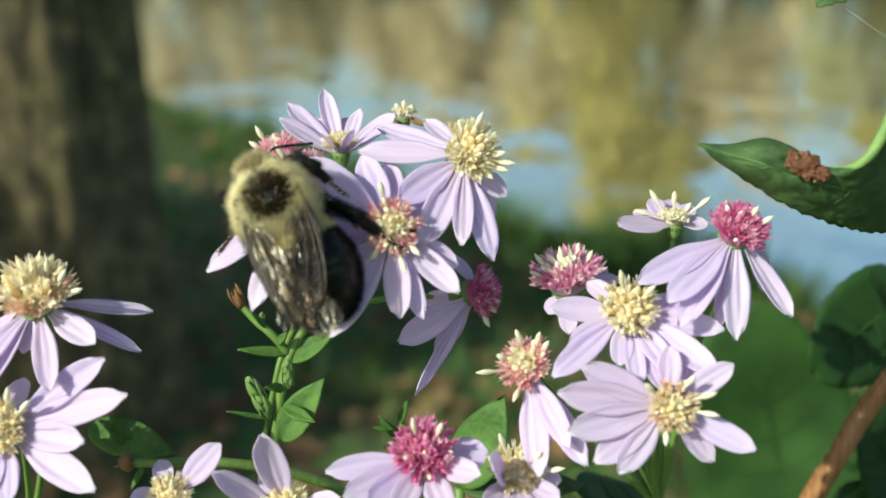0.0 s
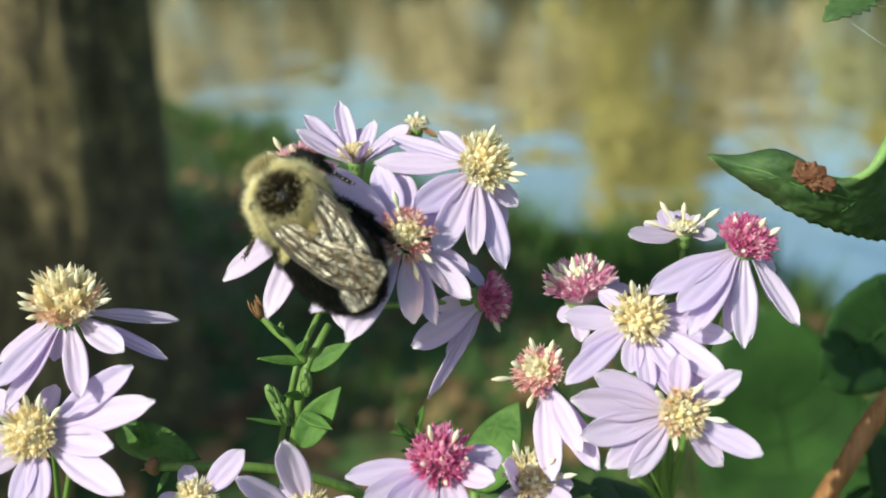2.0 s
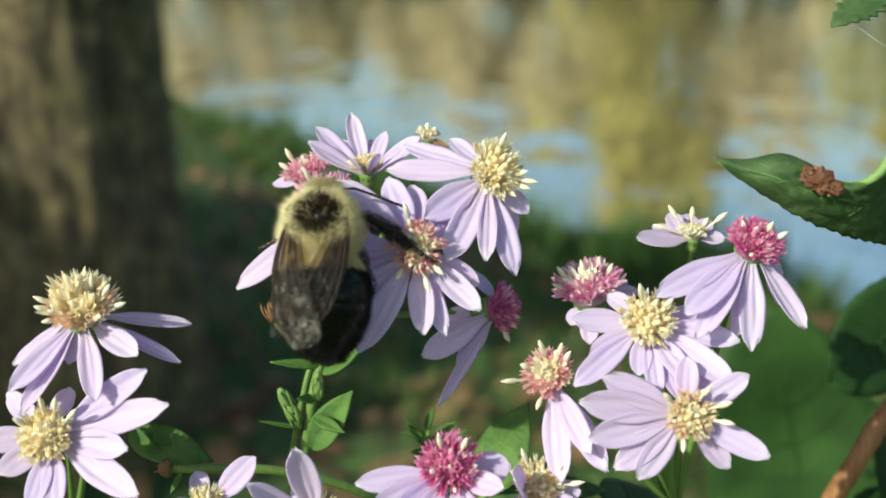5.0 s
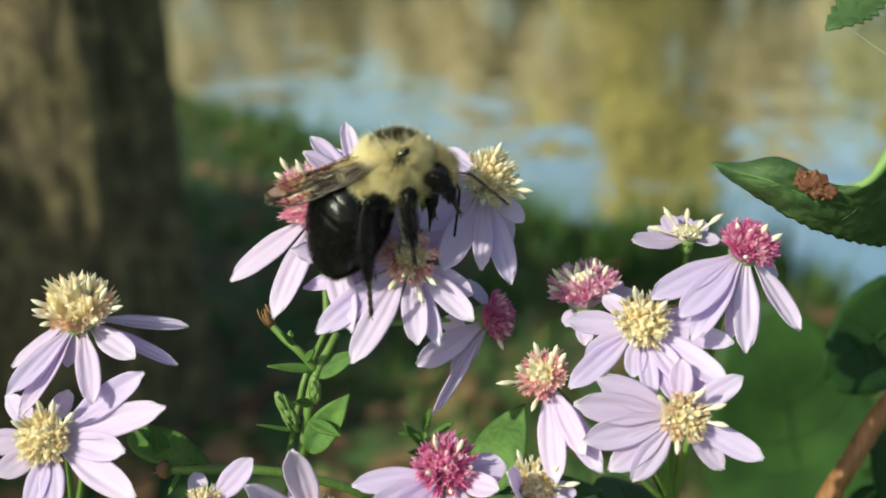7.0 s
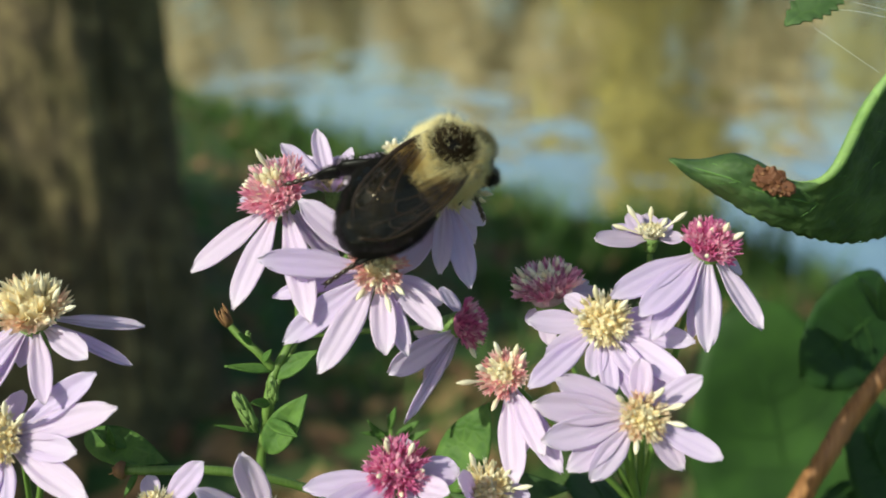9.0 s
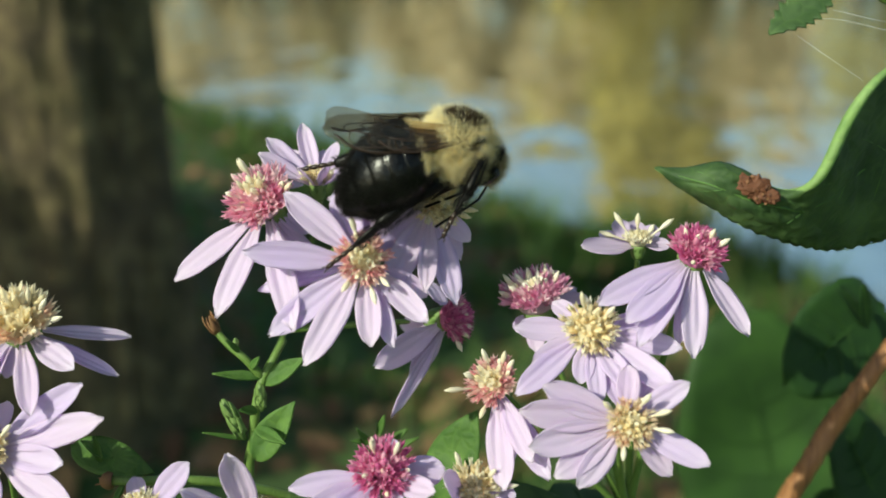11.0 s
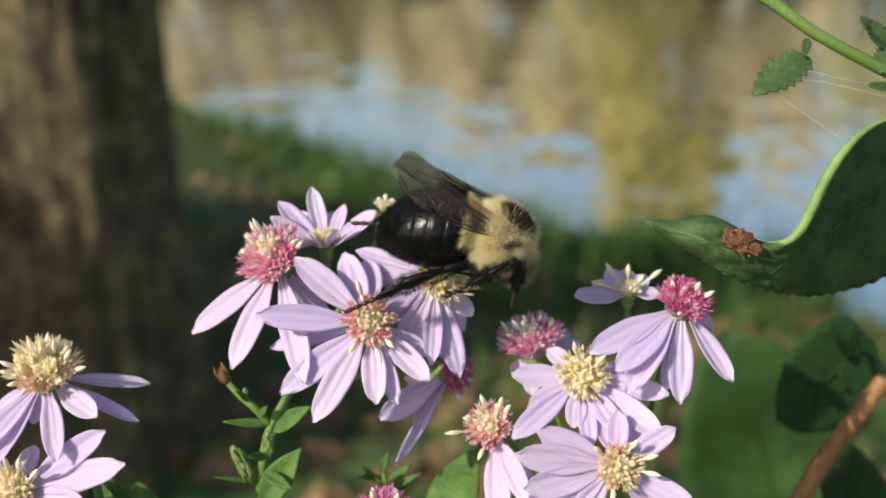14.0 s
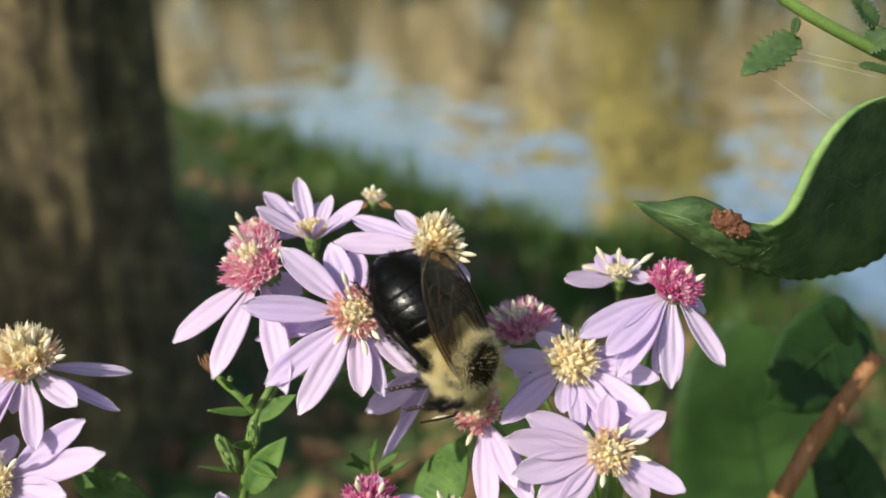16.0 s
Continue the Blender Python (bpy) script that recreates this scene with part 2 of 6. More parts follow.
CROWN_TONES = {
    "yellow": soft_material("yellow_foliage", [(0.0, (0.34, 0.29, 0.07)), (0.5, (0.48, 0.41, 0.12)), (1.0, (0.60, 0.53, 0.22))], 0.8, 0.7, 0.3),
    "olive": soft_material("olive_foliage", [(0.0, (0.32, 0.32, 0.14)), (0.5, (0.48, 0.46, 0.22)), (1.0, (0.62, 0.58, 0.32))], 0.8, 0.7, 0.3),
    "tan": soft_material("tan_foliage", [(0.0, (0.55, 0.45, 0.25)), (0.5, (0.71, 0.60, 0.37)), (1.0, (0.80, 0.71, 0.49))], 0.8, 0.7, 0.3),
}


# ---- building helpers ----
from mathutils import Quaternion


def mesh_of(name, verts, faces, material, smooth=True):
    me = bpy.data.meshes.new(name)
    me.from_pydata([tuple(v) for v in verts], [], faces)
    if smooth:
        me.polygons.foreach_set("use_smooth", [True] * len(me.polygons))
    me.materials.append(material)
    me.update()
    return me


def part(name, me, parent, label="", m=None, kind=""):
    ob = new(name, me)
    ob.parent = parent
    if m is not None:
        ob.matrix_basis = m
    return tagged(ob, label, kind=kind)


def thing(name, label, category, group="", kind="", m=None, me=None):
    ob = tagged(new(name, me), label, category, group, kind)
    if m is not None:
        ob.matrix_basis = m
    return ob


def spline(points, steps):
    """A smooth curve through the points (Catmull-Rom), any dimension."""
    p = np.array(points, float)
    p = np.vstack([2 * p[0] - p[1], p, 2 * p[-1] - p[-2]])
    out = []
    for i in range(1, len(p) - 2):
        for k in range(steps):
            t = k / steps
            a, b, c, d = p[i - 1], p[i], p[i + 1], p[i + 2]
            out.append(0.5 * (2 * b + (c - a) * t + (2 * a - 5 * b + 4 * c - d) * t ** 2 + (3 * b - a - 3 * c + d) * t ** 3))
    out.append(p[-2])
    return np.array(out)


def tube(points, radii, sides=8, steps=4):
    """Verts and faces of a round, tapering tube through the points."""
    rows = spline([(*p, r) for p, r in zip(points, radii)], steps)
    verts, faces = [], []
    normal = None
    for i, row in enumerate(rows):
        a, b = rows[max(i - 1, 0)][:3], rows[min(i + 1, len(rows) - 1)][:3]
        way = Vector(b - a).normalized()
        if normal is None:
            normal = way.orthogonal().normalized()
        normal = (normal - way * normal.dot(way)).normalized()
        side = way.cross(normal)
        for k in range(sides):
            w = 2 * math.pi * k / sides
            verts.append(Vector(row[:3]) + (normal * math.cos(w) + side * math.sin(w)) * row[3])
    for i in range(len(rows) - 1):
        for k in range(sides):
            faces.append((i * sides + k, i * sides + (k + 1) % sides, (i + 1) * sides + (k + 1) % sides, (i + 1) * sides + k))
    faces.append(tuple(range(sides))[::-1])
    n = (len(rows) - 1) * sides
    faces.append(tuple(range(n, n + sides)))
    return verts, faces


def join(*bits):
    verts, faces = [], []
    for v, f in bits:
        n = len(verts)
        verts += [Vector(p) for p in v]
        faces += [tuple(i + n for i in q) for q in f]
    return verts, faces


def moved(bit, m):
    return [m @ Vector(v) for v in bit[0]], bit[1]


def lathe(profile, sides=12):
    """profile: (radius, z) from the bottom to the top."""
    verts, faces = [], []
    for r, z in profile:
        for k in range(sides):
            w = 2 * math.pi * k / sides
            verts.append(Vector((r * math.cos(w), r * math.sin(w), z)))
    for i in range(len(profile) - 1):
        for k in range(sides):
            faces.append((i * sides + k, i * sides + (k + 1) % sides, (i + 1) * sides + (k + 1) % sides, (i + 1) * sides + k))
    faces.append(tuple(range(sides))[::-1])
    n = (len(profile) - 1) * sides
    faces.append(tuple(range(n, n + sides)))
    return verts, faces


def sheet(fn, nu, nv, thick):
    """A leaf-like sheet with two skins and closed rims; fn(u, v) gives its place, u and v from 0 to 1."""
    grid = [[Vector(fn(i / nu, j / nv)) for j in range(nv + 1)] for i in range(nu + 1)]
    verts, faces = [], []
    n = (nu + 1) * (nv + 1)
    for side in (0.5, -0.5):
        for i in range(nu + 1):
            for j in range(nv + 1):
                du = grid[min(i + 1, nu)][j] - grid[max(i - 1, 0)][j]
                dv = grid[i][min(j + 1, nv)] - grid[i][max(j - 1, 0)]
                nn = du.cross(dv)
                nn = nn.normalized() if nn.length > 1e-12 else Vector((0, 0, 1))
                verts.append(grid[i][j] + nn * thick * side)
    at = lambda i, j: i * (nv + 1) + j
    for i in range(nu):
        for j in range(nv):
            q = (at(i, j), at(i + 1, j), at(i + 1, j + 1), at(i, j + 1))
            faces += [q, tuple(k + n for k in q)[::-1]]
    rim = [at(i, 0) for i in range(nu)] + [at(nu, j) for j in range(nv)] + [at(i, nv) for i in range(nu, 0, -1)] + [at(0, j) for j in range(nv, 0, -1)]
    for a, b in zip(rim, rim[1:] + rim[:1]):
        faces.append((a, a + n, b + n, b))
    return verts, faces


def facing(way, about=(0, 0, 1)):
    """A turn that sends +Z to way."""
    return Vector(way).normalized().to_track_quat("Z", "Y").to_matrix().to_4x4()


MM = 0.001


def egg(rx, ry, rz, rows=20, sides=28, shape=lambda k: 1.0):
    verts, faces = [], []
    for i in range(rows + 1):
        a = math.pi * i / rows
        for k in range(sides):
            w = 2 * math.pi * k / sides
            g = shape(math.cos(a))
            verts.append(Vector((rx * math.cos(a), ry * math.sin(a) * math.cos(w) * g, rz * math.sin(a) * math.sin(w) * g)) * MM)
    for i in range(rows):
        for k in range(sides):
            faces.append((i * sides + k, (i + 1) * sides + k, (i + 1) * sides + (k + 1) % sides, i * sides + (k + 1) % sides))
    return verts, faces



# ---- the bank, the pond and the far shore ----
WATER_Z = -0.35


def inland(x, y):
    """Metres from the water's edge, positive on the near bank."""
    wave = 0.10 * math.sin(1.7 * x + 0.6) + 0.06 * math.sin(4.1 * x)
    return (4.75 - 1.55 * x - y) / 1.845 + wave + 0.85 * min(max(0.0, x - 0.4), 0.65) - 0.2 * min(max(0.0, (x - 1.05) / 0.12), 1.0)


def ground_z(x, y):
    s = inland(x, y)
    far = math.hypot(x, y) - 25.0
    if s < 0 and far > 0:
        return WATER_Z - 0.6 + min(far * 0.25, 2.5)
    rough = 0.02 * noise.noise(Vector((x * 2.3, y * 2.3, 0.0)))
    if s > 0:
        return WATER_Z + min(s * 0.24, 0.38 + s * 0.012) + rough * min(s, 1.0)
    return WATER_Z + max(s * 0.3, -0.6)


def build_ground():
    radii = [0.0, 0.3, 0.6, 0.9, 1.2, 1.5, 1.8, 2.1, 2.4, 2.7, 3.0, 3.4, 3.8, 4.2, 4.7, 5.3, 6, 6.8, 7.8, 9, 11, 14, 18, 24, 32, 40, 44, 48, 52, 58, 70, 100, 200, 600, 2500]
    sides = 120
    verts, faces = [], []
    for r in radii:
        for k in range(sides):
            w = 2 * math.pi * k / sides
            x, y = r * math.cos(w), r * math.sin(w)
            verts.append((x, y, ground_z(x, y)))
    for i in range(len(radii) - 1):
        for k in range(sides):
            faces.append((i * sides + k, (i + 1) * sides + k, (i + 1) * sides + (k + 1) % sides, i * sides + (k + 1) % sides))
    thing("ground", "grassy soil bank strewn with fallen leaves", "ground", kind="structure", me=mesh_of("ground", verts, faces, M_GROUND))


def build_water():
    verts, faces = [], []
    n = 24
    for i in range(n + 1):
        for j in range(n + 1):
            verts.append((-150 + 300 * i / n, -60 + 240 * j / n, WATER_Z))
    for i in range(n):
        for j in range(n):
            a = i * (n + 1) + j
            faces.append((a, a + n + 1, a + n + 2, a + 1))
    thing("water", "calm pond water mirroring autumn trees and sky", "pond", kind="structure", me=mesh_of("water", verts, faces, M_WATER))


def build_grass():
    rng = random.Random(5)
    verts, faces = [], []
    for _ in range(9000):
        d, w = rng.uniform(1.1, 9.0), radians(rng.uniform(-30, 30))
        x, y = d * math.sin(w), d * math.cos(w)
        s = inland(x, y)
        green = noise.noise(Vector((x * 0.9, y * 0.9, 3.0)))
        if s < 0.05 or green < -0.3 + 0.3 * (s > 1.8):
            continue
        base = Vector((x, y, ground_z(x, y) - 0.005))
        h, t = rng.uniform(0.04, 0.13), rng.uniform(0, 6.28)
        wide, lean = rng.uniform(0.002, 0.004), rng.uniform(0.2, 0.9)
        side, out = Vector((math.cos(t), math.sin(t), 0)), Vector((-math.sin(t), math.cos(t), 0))
        n = len(verts)
        mid = base + Vector((0, 0, h * 0.6)) + out * h * lean * 0.3
        verts += [base - side * wide, base + side * wide, mid + side * wide * 0.8, mid - side * wide * 0.8, base + Vector((0, 0, h)) + out * h * lean]
        faces += [(n, n + 1, n + 2, n + 3), (n + 3, n + 2, n + 4)]
    for _ in range(230):  # taller clumps along the water's edge
        x = rng.uniform(-2.6, 1.1)
        y = 4.75 - 1.55 * x + 1.57 * max(0.0, x - 0.4) - rng.uniform(0.0, 1.0) ** 2 * 2.2
        if noise.noise(Vector((x * 1.3, y * 1.3, 9.0))) < -0.12 or inland(x, y) < 0.02:
            continue
        tall = rng.uniform(0.06, 0.17)
        for _ in range(26):
            t, spread = rng.uniform(0, 6.28), rng.uniform(0, 0.07)
            px, py = x + spread * math.cos(t), y + spread * math.sin(t)
            base = Vector((px, py, ground_z(px, py) - 0.005))
            h, wide, lean = tall * rng.uniform(0.5, 1.0), rng.uniform(0.003, 0.007), rng.uniform(0.2, 1.0)
            side, out = Vector((-math.sin(t), math.cos(t), 0)), Vector((math.cos(t), math.sin(t), 0))
            n = len(verts)
            mid = base + Vector((0, 0, h * 0.6)) + out * h * lean * 0.3
            verts += [base - side * wide, base + side * wide, mid + side * wide * 0.8, mid - side * wide * 0.8, base + Vector((0, 0, h)) + out * h * lean]
            faces += [(n, n + 1, n + 2, n + 3), (n + 3, n + 2, n + 4)]
    for _ in range(90):  # loose tall tufts that break the line of the water's edge
        x = rng.uniform(-1.6, 1.0)
        y = 4.75 - 1.55 * x + 1.57 * max(0.0, x - 0.4) - rng.uniform(0.0, 1.0) * 1.4
        if inland(x, y) < 0.04:
            continue
        tall = rng.uniform(0.12, 0.34)
        for _ in range(18):
            t, spread = rng.uniform(0, 6.28), rng.uniform(0, 0.10)
            px, py = x + spread * math.cos(t), y + spread * math.sin(t)
            base = Vector((px, py, ground_z(px, py) - 0.005))
            h, wide, lean = tall * rng.uniform(0.35, 1.0), rng.uniform(0.003, 0.008), rng.uniform(0.1, 0.7)
            side, out = Vector((-math.sin(t), math.cos(t), 0)), Vector((math.cos(t), math.sin(t), 0))
            n = len(verts)
            mid = base + Vector((0, 0, h * 0.6)) + out * h * lean * 0.3
            verts += [base - side * wide, base + side * wide, mid + side * wide * 0.8, mid - side * wide * 0.8, base + Vector((0, 0, h)) + out * h * lean]
            faces += [(n, n + 1, n + 2, n + 3), (n + 3, n + 2, n + 4)]
    thing("grass", "short green grass blades on the pond bank", "grass", kind="stuff", me=mesh_of("grass", verts, faces, M_GRASS))


def build_litter():
    rng = random.Random(9)
    verts, faces = [], []
    for _ in range(2600):
        d, w = rng.uniform(0.8, 7.0), radians(rng.uniform(-30, 30))
        x, y = d * math.sin(w), d * math.cos(w)
        if inland(x, y) < 0.1:
            continue
        c = Vector((x, y, ground_z(x, y) + rng.uniform(0.006, 0.02)))
        size, t = rng.uniform(0.02, 0.05), rng.uniform(0, 6.28)
        turn = Euler((rng.uniform(-0.5, 0.5), rng.uniform(-0.5, 0.5), t)).to_matrix()
        n = len(verts)
        verts += [c + turn @ (Vector(p) * size) for p in ((-1, 0, 0), (-0.3, 0.5, 0.15), (0.5, 0.45, 0.1), (1.1, 0, 0.25), (0.4, -0.5, 0.12), (-0.4, -0.45, 0.1), (0, 0, 0))]
        faces += [(n + 6, n + k, n + (k + 1) % 6) for k in range(6)]
    thing("leaf_litter", "dry brown fallen leaves on the bank", "fallen leaves", kind="stuff", me=mesh_of("leaf_litter", verts, faces, M_LITTER, False))


def build_trunk():
    """A big rough tree at the side of the path, its bark in long ridges."""
    base = Vector((-0.718, 1.80, 0.0))
    base.z = ground_z(base.x, base.y) - 0.08
    tree = thing("tree", "large tree trunk with rough ridged grey-brown bark", "tree", m=Matrix.Translation(base))
    sides, rows = 180, 120
    verts, faces = [], []
    for i in range(rows + 1):
        z = 4.2 * (i / rows) ** 1.25
        flare = 0.228 + 0.10 * math.exp(-z / 0.22) - 0.012 * z
        for k in range(sides):
            w = 2 * math.pi * k / sides
            root = 0.06 * math.exp(-z / 0.16) * max(0, math.cos(5 * w + 0.6)) ** 2
            q = Vector((math.cos(w) * 3.0, math.sin(w) * 3.0, z * 0.8))
            ridge = 0.024 * abs(noise.noise(Vector((math.cos(w) * 10, math.sin(w) * 10, z * 4.5)))) + 0.012 * abs(noise.noise(Vector((math.cos(w) * 21, math.sin(w) * 21, z * 9.0)))) + 0.008 * noise.noise(q * 4)
            r = flare + root + 0.02 * noise.noise(q * 0.5) - ridge
            verts.append((r * math.cos(w) + 0.02 * math.sin(z), r * math.sin(w), z))
    for i in range(rows):
        for k in range(sides):
            faces.append((i * sides + k, i * sides + (k + 1) % sides, (i + 1) * sides + (k + 1) % sides, (i + 1) * sides + k))
    faces.append(tuple(rows * sides + k for k in range(sides)))
    part("trunk", mesh_of("trunk", verts, faces, M_BARK), tree, "rough ridged trunk with flared foot")
    rng = random.Random(6)
    for k in range(5):
        a, h = k * 1.26 + 0.4, 3.2 + 0.22 * k
        out = Vector((math.cos(a), math.sin(a), 0))
        pts = [Vector((0, 0, h)), out * 0.7 + Vector((0, 0, h + 0.6)), out * 1.5 + Vector((0, 0, h + 1.6)), out * 2.1 + Vector((0, 0, h + 2.6))]
        part("limb", mesh_of("limb", *tube(pts, [0.12, 0.09, 0.05, 0.02], 9, 4), M_BARK), tree)
    part("crown", crown_mesh("crown", 90, 4.6, 2.4, "olive", 3000), tree, "olive autumn crown", Matrix.Translation((0, 0, 3.4)))


def crown_mesh(name, seed, height, spread, tone, count):
    rng = random.Random(seed)
    lumps = []
    for _ in range(15):
        a, h = rng.uniform(0, 6.28), rng.uniform(0.16, 0.95)
        r = spread * rng.uniform(0.1, 0.85) * math.sin(math.pi * min(h * 0.85 + 0.12, 1.0))
        lumps.append((Vector((r * math.cos(a), r * math.sin(a), h * height)), spread * rng.uniform(0.22, 0.42)))
    verts, faces = [], []
    for _ in range(count):
        c, size = rng.choice(lumps)
        v = Vector((rng.gauss(0, 1), rng.gauss(0, 1), rng.gauss(0, 0.8)))
        p = c + v.normalized() * size * rng.uniform(0.4, 1.05)
        turn = Euler((rng.uniform(0, 6.28), rng.uniform(0, 6.28), rng.uniform(0, 6.28))).to_matrix()
        s = rng.uniform(0.12, 0.30)
        n = len(verts)
        verts += [p + turn @ (Vector(q) * s) for q in ((-1, 0, 0), (0, 0.6, 0.1), (1, 0, 0), (0, -0.6, 0.1))]
        faces.append((n, n + 1, n + 2, n + 3))
    return mesh_of(name, verts, faces, CROWN_TONES[tone], False)


def build_far_trees():
    rng = random.Random(21)
    kinds = []
    for k, (tone, height, spread) in enumerate((("yellow", 8.5, 3.2), ("olive", 9.5, 3.4), ("tan", 7.0, 3.0), ("olive", 6.0, 2.6), ("yellow", 5.5, 2.6), ("tan", 9.0, 3.0))):
        tree = thing("tree", tone + " autumn tree on the far shore of the pond", "tree", group="trees on the far shore")
        bits = [tube([(0, 0, -0.5), (0.05, 0, height * 0.4), (0.1, 0.1, height * 0.85)], [0.2, 0.14, 0.03], 8)]
        for _ in range(7):
            h, a = rng.uniform(0.25, 0.7) * height, rng.uniform(0, 6.28)
            tip = Vector((math.cos(a), math.sin(a), 0.7)) * spread * 0.7
            bits.append(tube([(0, 0, h), Vector((0, 0, h)) + tip * 0.5, Vector((0, 0, h)) + tip], [0.07, 0.05, 0.015], 5, 2))
        part("trunk", mesh_of("trunk", *join(*bits), M_BARK), tree)
        part("crown", crown_mesh("crown", 40 + k, height, spread, tone, 1700), tree)
        kinds.append(tree)
    used = set()
    tall = [8.5, 9.5, 7.0, 6.0, 5.5, 9.0]
    for i, (bearing, away, k, height) in enumerate(FAR_TREES):
        p = Vector((away * math.sin(radians(bearing)), away * math.cos(radians(bearing)), 0))
        p.z = ground_z(p.x, p.y)
        size = height / tall[k]
        m = Matrix.Translation(p) @ pose(0, 0, 0, 0, 0, 37 * i)
        tree = copy_thing(kinds[k], m) if k in used else kinds[k]
        used.add(k)
        tree.matrix_basis = m
        tree.scale = (max(size, 0.5), max(size, 0.5), size)


# bearing in degrees, distance, kind, height in metres
FAR_TREES = [(-46, 29, 1, 6.0), (-38, 28, 2, 5.0), (-32, 29, 0, 5.5), (-27, 28, 3, 5.0), (-23, 28, 1, 4.5), (-19, 28, 5, 4.2), (-16, 28, 2, 3.8),
             (-14, 27, 5, 3.6), (-12, 28, 2, 3.2), (-10.2, 27, 5, 2.6), (-8.2, 28, 2, 2.4), (-6.6, 28, 3, 2.9), (-5.2, 28, 2, 1.8), (-3.6, 27, 5, 2.6), (-2, 29, 3, 3.2), (-0.2, 27, 2, 3.9), (1.5, 28, 5, 3.4),
             (3.2, 29, 2, 3.0), (5.0, 27, 5, 3.8), (7.4, 28, 1, 5.2), (9.2, 27, 4, 6.4), (11.2, 28, 0, 6.8), (12.6, 29, 1, 5.4), (14.4, 27, 5, 4.0), (17, 28, 2, 4.6), (19.5, 27, 3, 3.6),
             (22, 28, 4, 4.6), (26, 28, 1, 6.0), (31, 29, 0, 6.5), (37, 28, 3, 6.0), (45, 29, 1, 6.5),
             (-17, 33, 2, 4.2), (-10, 33, 5, 3.0), (3, 34, 2, 4.2), (10, 34, 0, 7.4), (16, 33, 1, 4.4)]

# x, y, height of bushes added out of view as shadow casters
SHADE_SHRUBS = [(-2.5, 0.15, 1.85), (-2.15, 0.75, 1.6), (-1.8, 1.35, 1.3), (-2.6, 1.6, 1.7), (-1.9, 2.1, 1.2), (-2.9, 0.7, 2.3)]


def build_shade_shrubs():
    """Unseen bushes added beside the path to block the sun; their shade lies on the foot of the tree and on the bank.
    """
    first = None
    for i, (x, y, height) in enumerate(SHADE_SHRUBS):
        m = Matrix.Translation((x, y, ground_z(x, y))) @ pose(0, 0, 0, 0, 0, 70 * i)
        if first is None:
            first = bush = thing("bush", "unseen leafy bush added to shade the bank", "bush", group="bushes on the bank")
            bits = [tube([(0, 0, -0.1), (0.1 * math.cos(k), 0.1 * math.sin(k), 0.5), (0.4 * math.cos(k), 0.4 * math.sin(k), 1.1)], [0.03, 0.02, 0.006], 6) for k in range(6)]
            part("branches", mesh_of("branches", *join(*bits), M_BARK), bush)
            rng = random.Random(2)
            verts, faces = [], []
            for _ in range(2400):
                v = Vector((rng.gauss(0, 1), rng.gauss(0, 1), rng.gauss(0, 1))).normalized() * rng.uniform(0.5, 1.0) ** 0.5
                p = Vector((v.x * 0.55, v.y * 0.55, 0.75 + v.z * 0.7))
                turn = Euler((rng.uniform(0, 6.28), rng.uniform(0, 6.28), 0)).to_matrix()
                n = len(verts)
                verts += [p + turn @ (Vector(q) * 0.05) for q in ((-1, 0, 0), (0, 0.5, 0.1), (1, 0, 0), (0, -0.5, 0.1))]
                faces.append((n, n + 1, n + 2, n + 3))
            part("foliage", mesh_of("foliage", verts, faces, M_GRASS, False), bush)
        else:
            bush = copy_thing(first, m)
        bush.matrix_basis = m
        bush.scale = (height / 1.45,) * 3


build_ground()
build_water()
build_trunk()
build_far_trees()
build_shade_shrubs()


# ---- asters ----
def petal_mesh(seed):
    """A ray one long and one wide, lying along +X, grooved lengthwise, with a small notched tip."""
    rng = random.Random(seed)
    curl, twist, notch = rng.uniform(-0.05, 0.10), rng.uniform(-0.25, 0.25), rng.uniform(0.01, 0.05)
    cup = rng.uniform(0.10, 0.24)

    def at(u, v):
        y = 2 * v - 1
        rise = min(u / 0.5, 1.0)
        w = 0.5 * (0.27 + 0.73 * rise * rise * (3 - 2 * rise)) * math.sqrt(max(0.03, 1 - max(0.0, (u - 0.5) / 0.5) ** 2.5))
        x = u + 0.012 * noise.noise(Vector((y * 3.0, u * 4, seed * 1.7))) - notch * abs(math.cos(2.4 * y)) * max(0, u - 0.8) / 0.2 - 0.03 * y * y * u
        z = curl * u * u - 0.10 * u * u * (curl > 0.05) + cup * w * (y * y - 0.4) + 0.021 * math.cos(y * 3 * math.pi + twist) * math.sin(math.pi * min(u * 1.1, 1.0)) * 0.7 + 0.02 * noise.noise(Vector((u * 5, y * 2.2, seed * 3.1)))
        return x, w * y, z + twist * 0.12 * y * u

    return mesh_of("petal", *sheet(at, 12, 14, 0.018), M_PETAL)


PETALS = [petal_mesh(s) for s in range(8)]


def bud_floret(length, width):
    return lathe([(width * 0.6, 0), (width * 0.75, length * 0.4), (width * 0.92, length * 0.72), (width * 0.62, length * 0.92), (width * 0.15, length)], 6)


def open_floret(length, width, rng):
    """A slender tube that opens into five narrow pointed lobes."""
    verts, faces = lathe([(width * 0.45, 0), (width * 0.5, length * 0.55), (width * 0.9, length * 0.82)], 5)
    faces = faces[:-1]
    rim = list(range(10, 15))
    for k in range(5):
        p, q = Vector(verts[rim[k]]), Vector(verts[rim[(k + 1) % 5]])
        mid = (p + q) / 2
        out = Vector((mid.x, mid.y, 0)).normalized()
        verts.append(mid + out * width * rng.uniform(0.2, 0.9) + Vector((0, 0, length * rng.uniform(0.16, 0.34))))
        faces.append((rim[k], rim[(k + 1) % 5], len(verts) - 1))
    return verts, faces


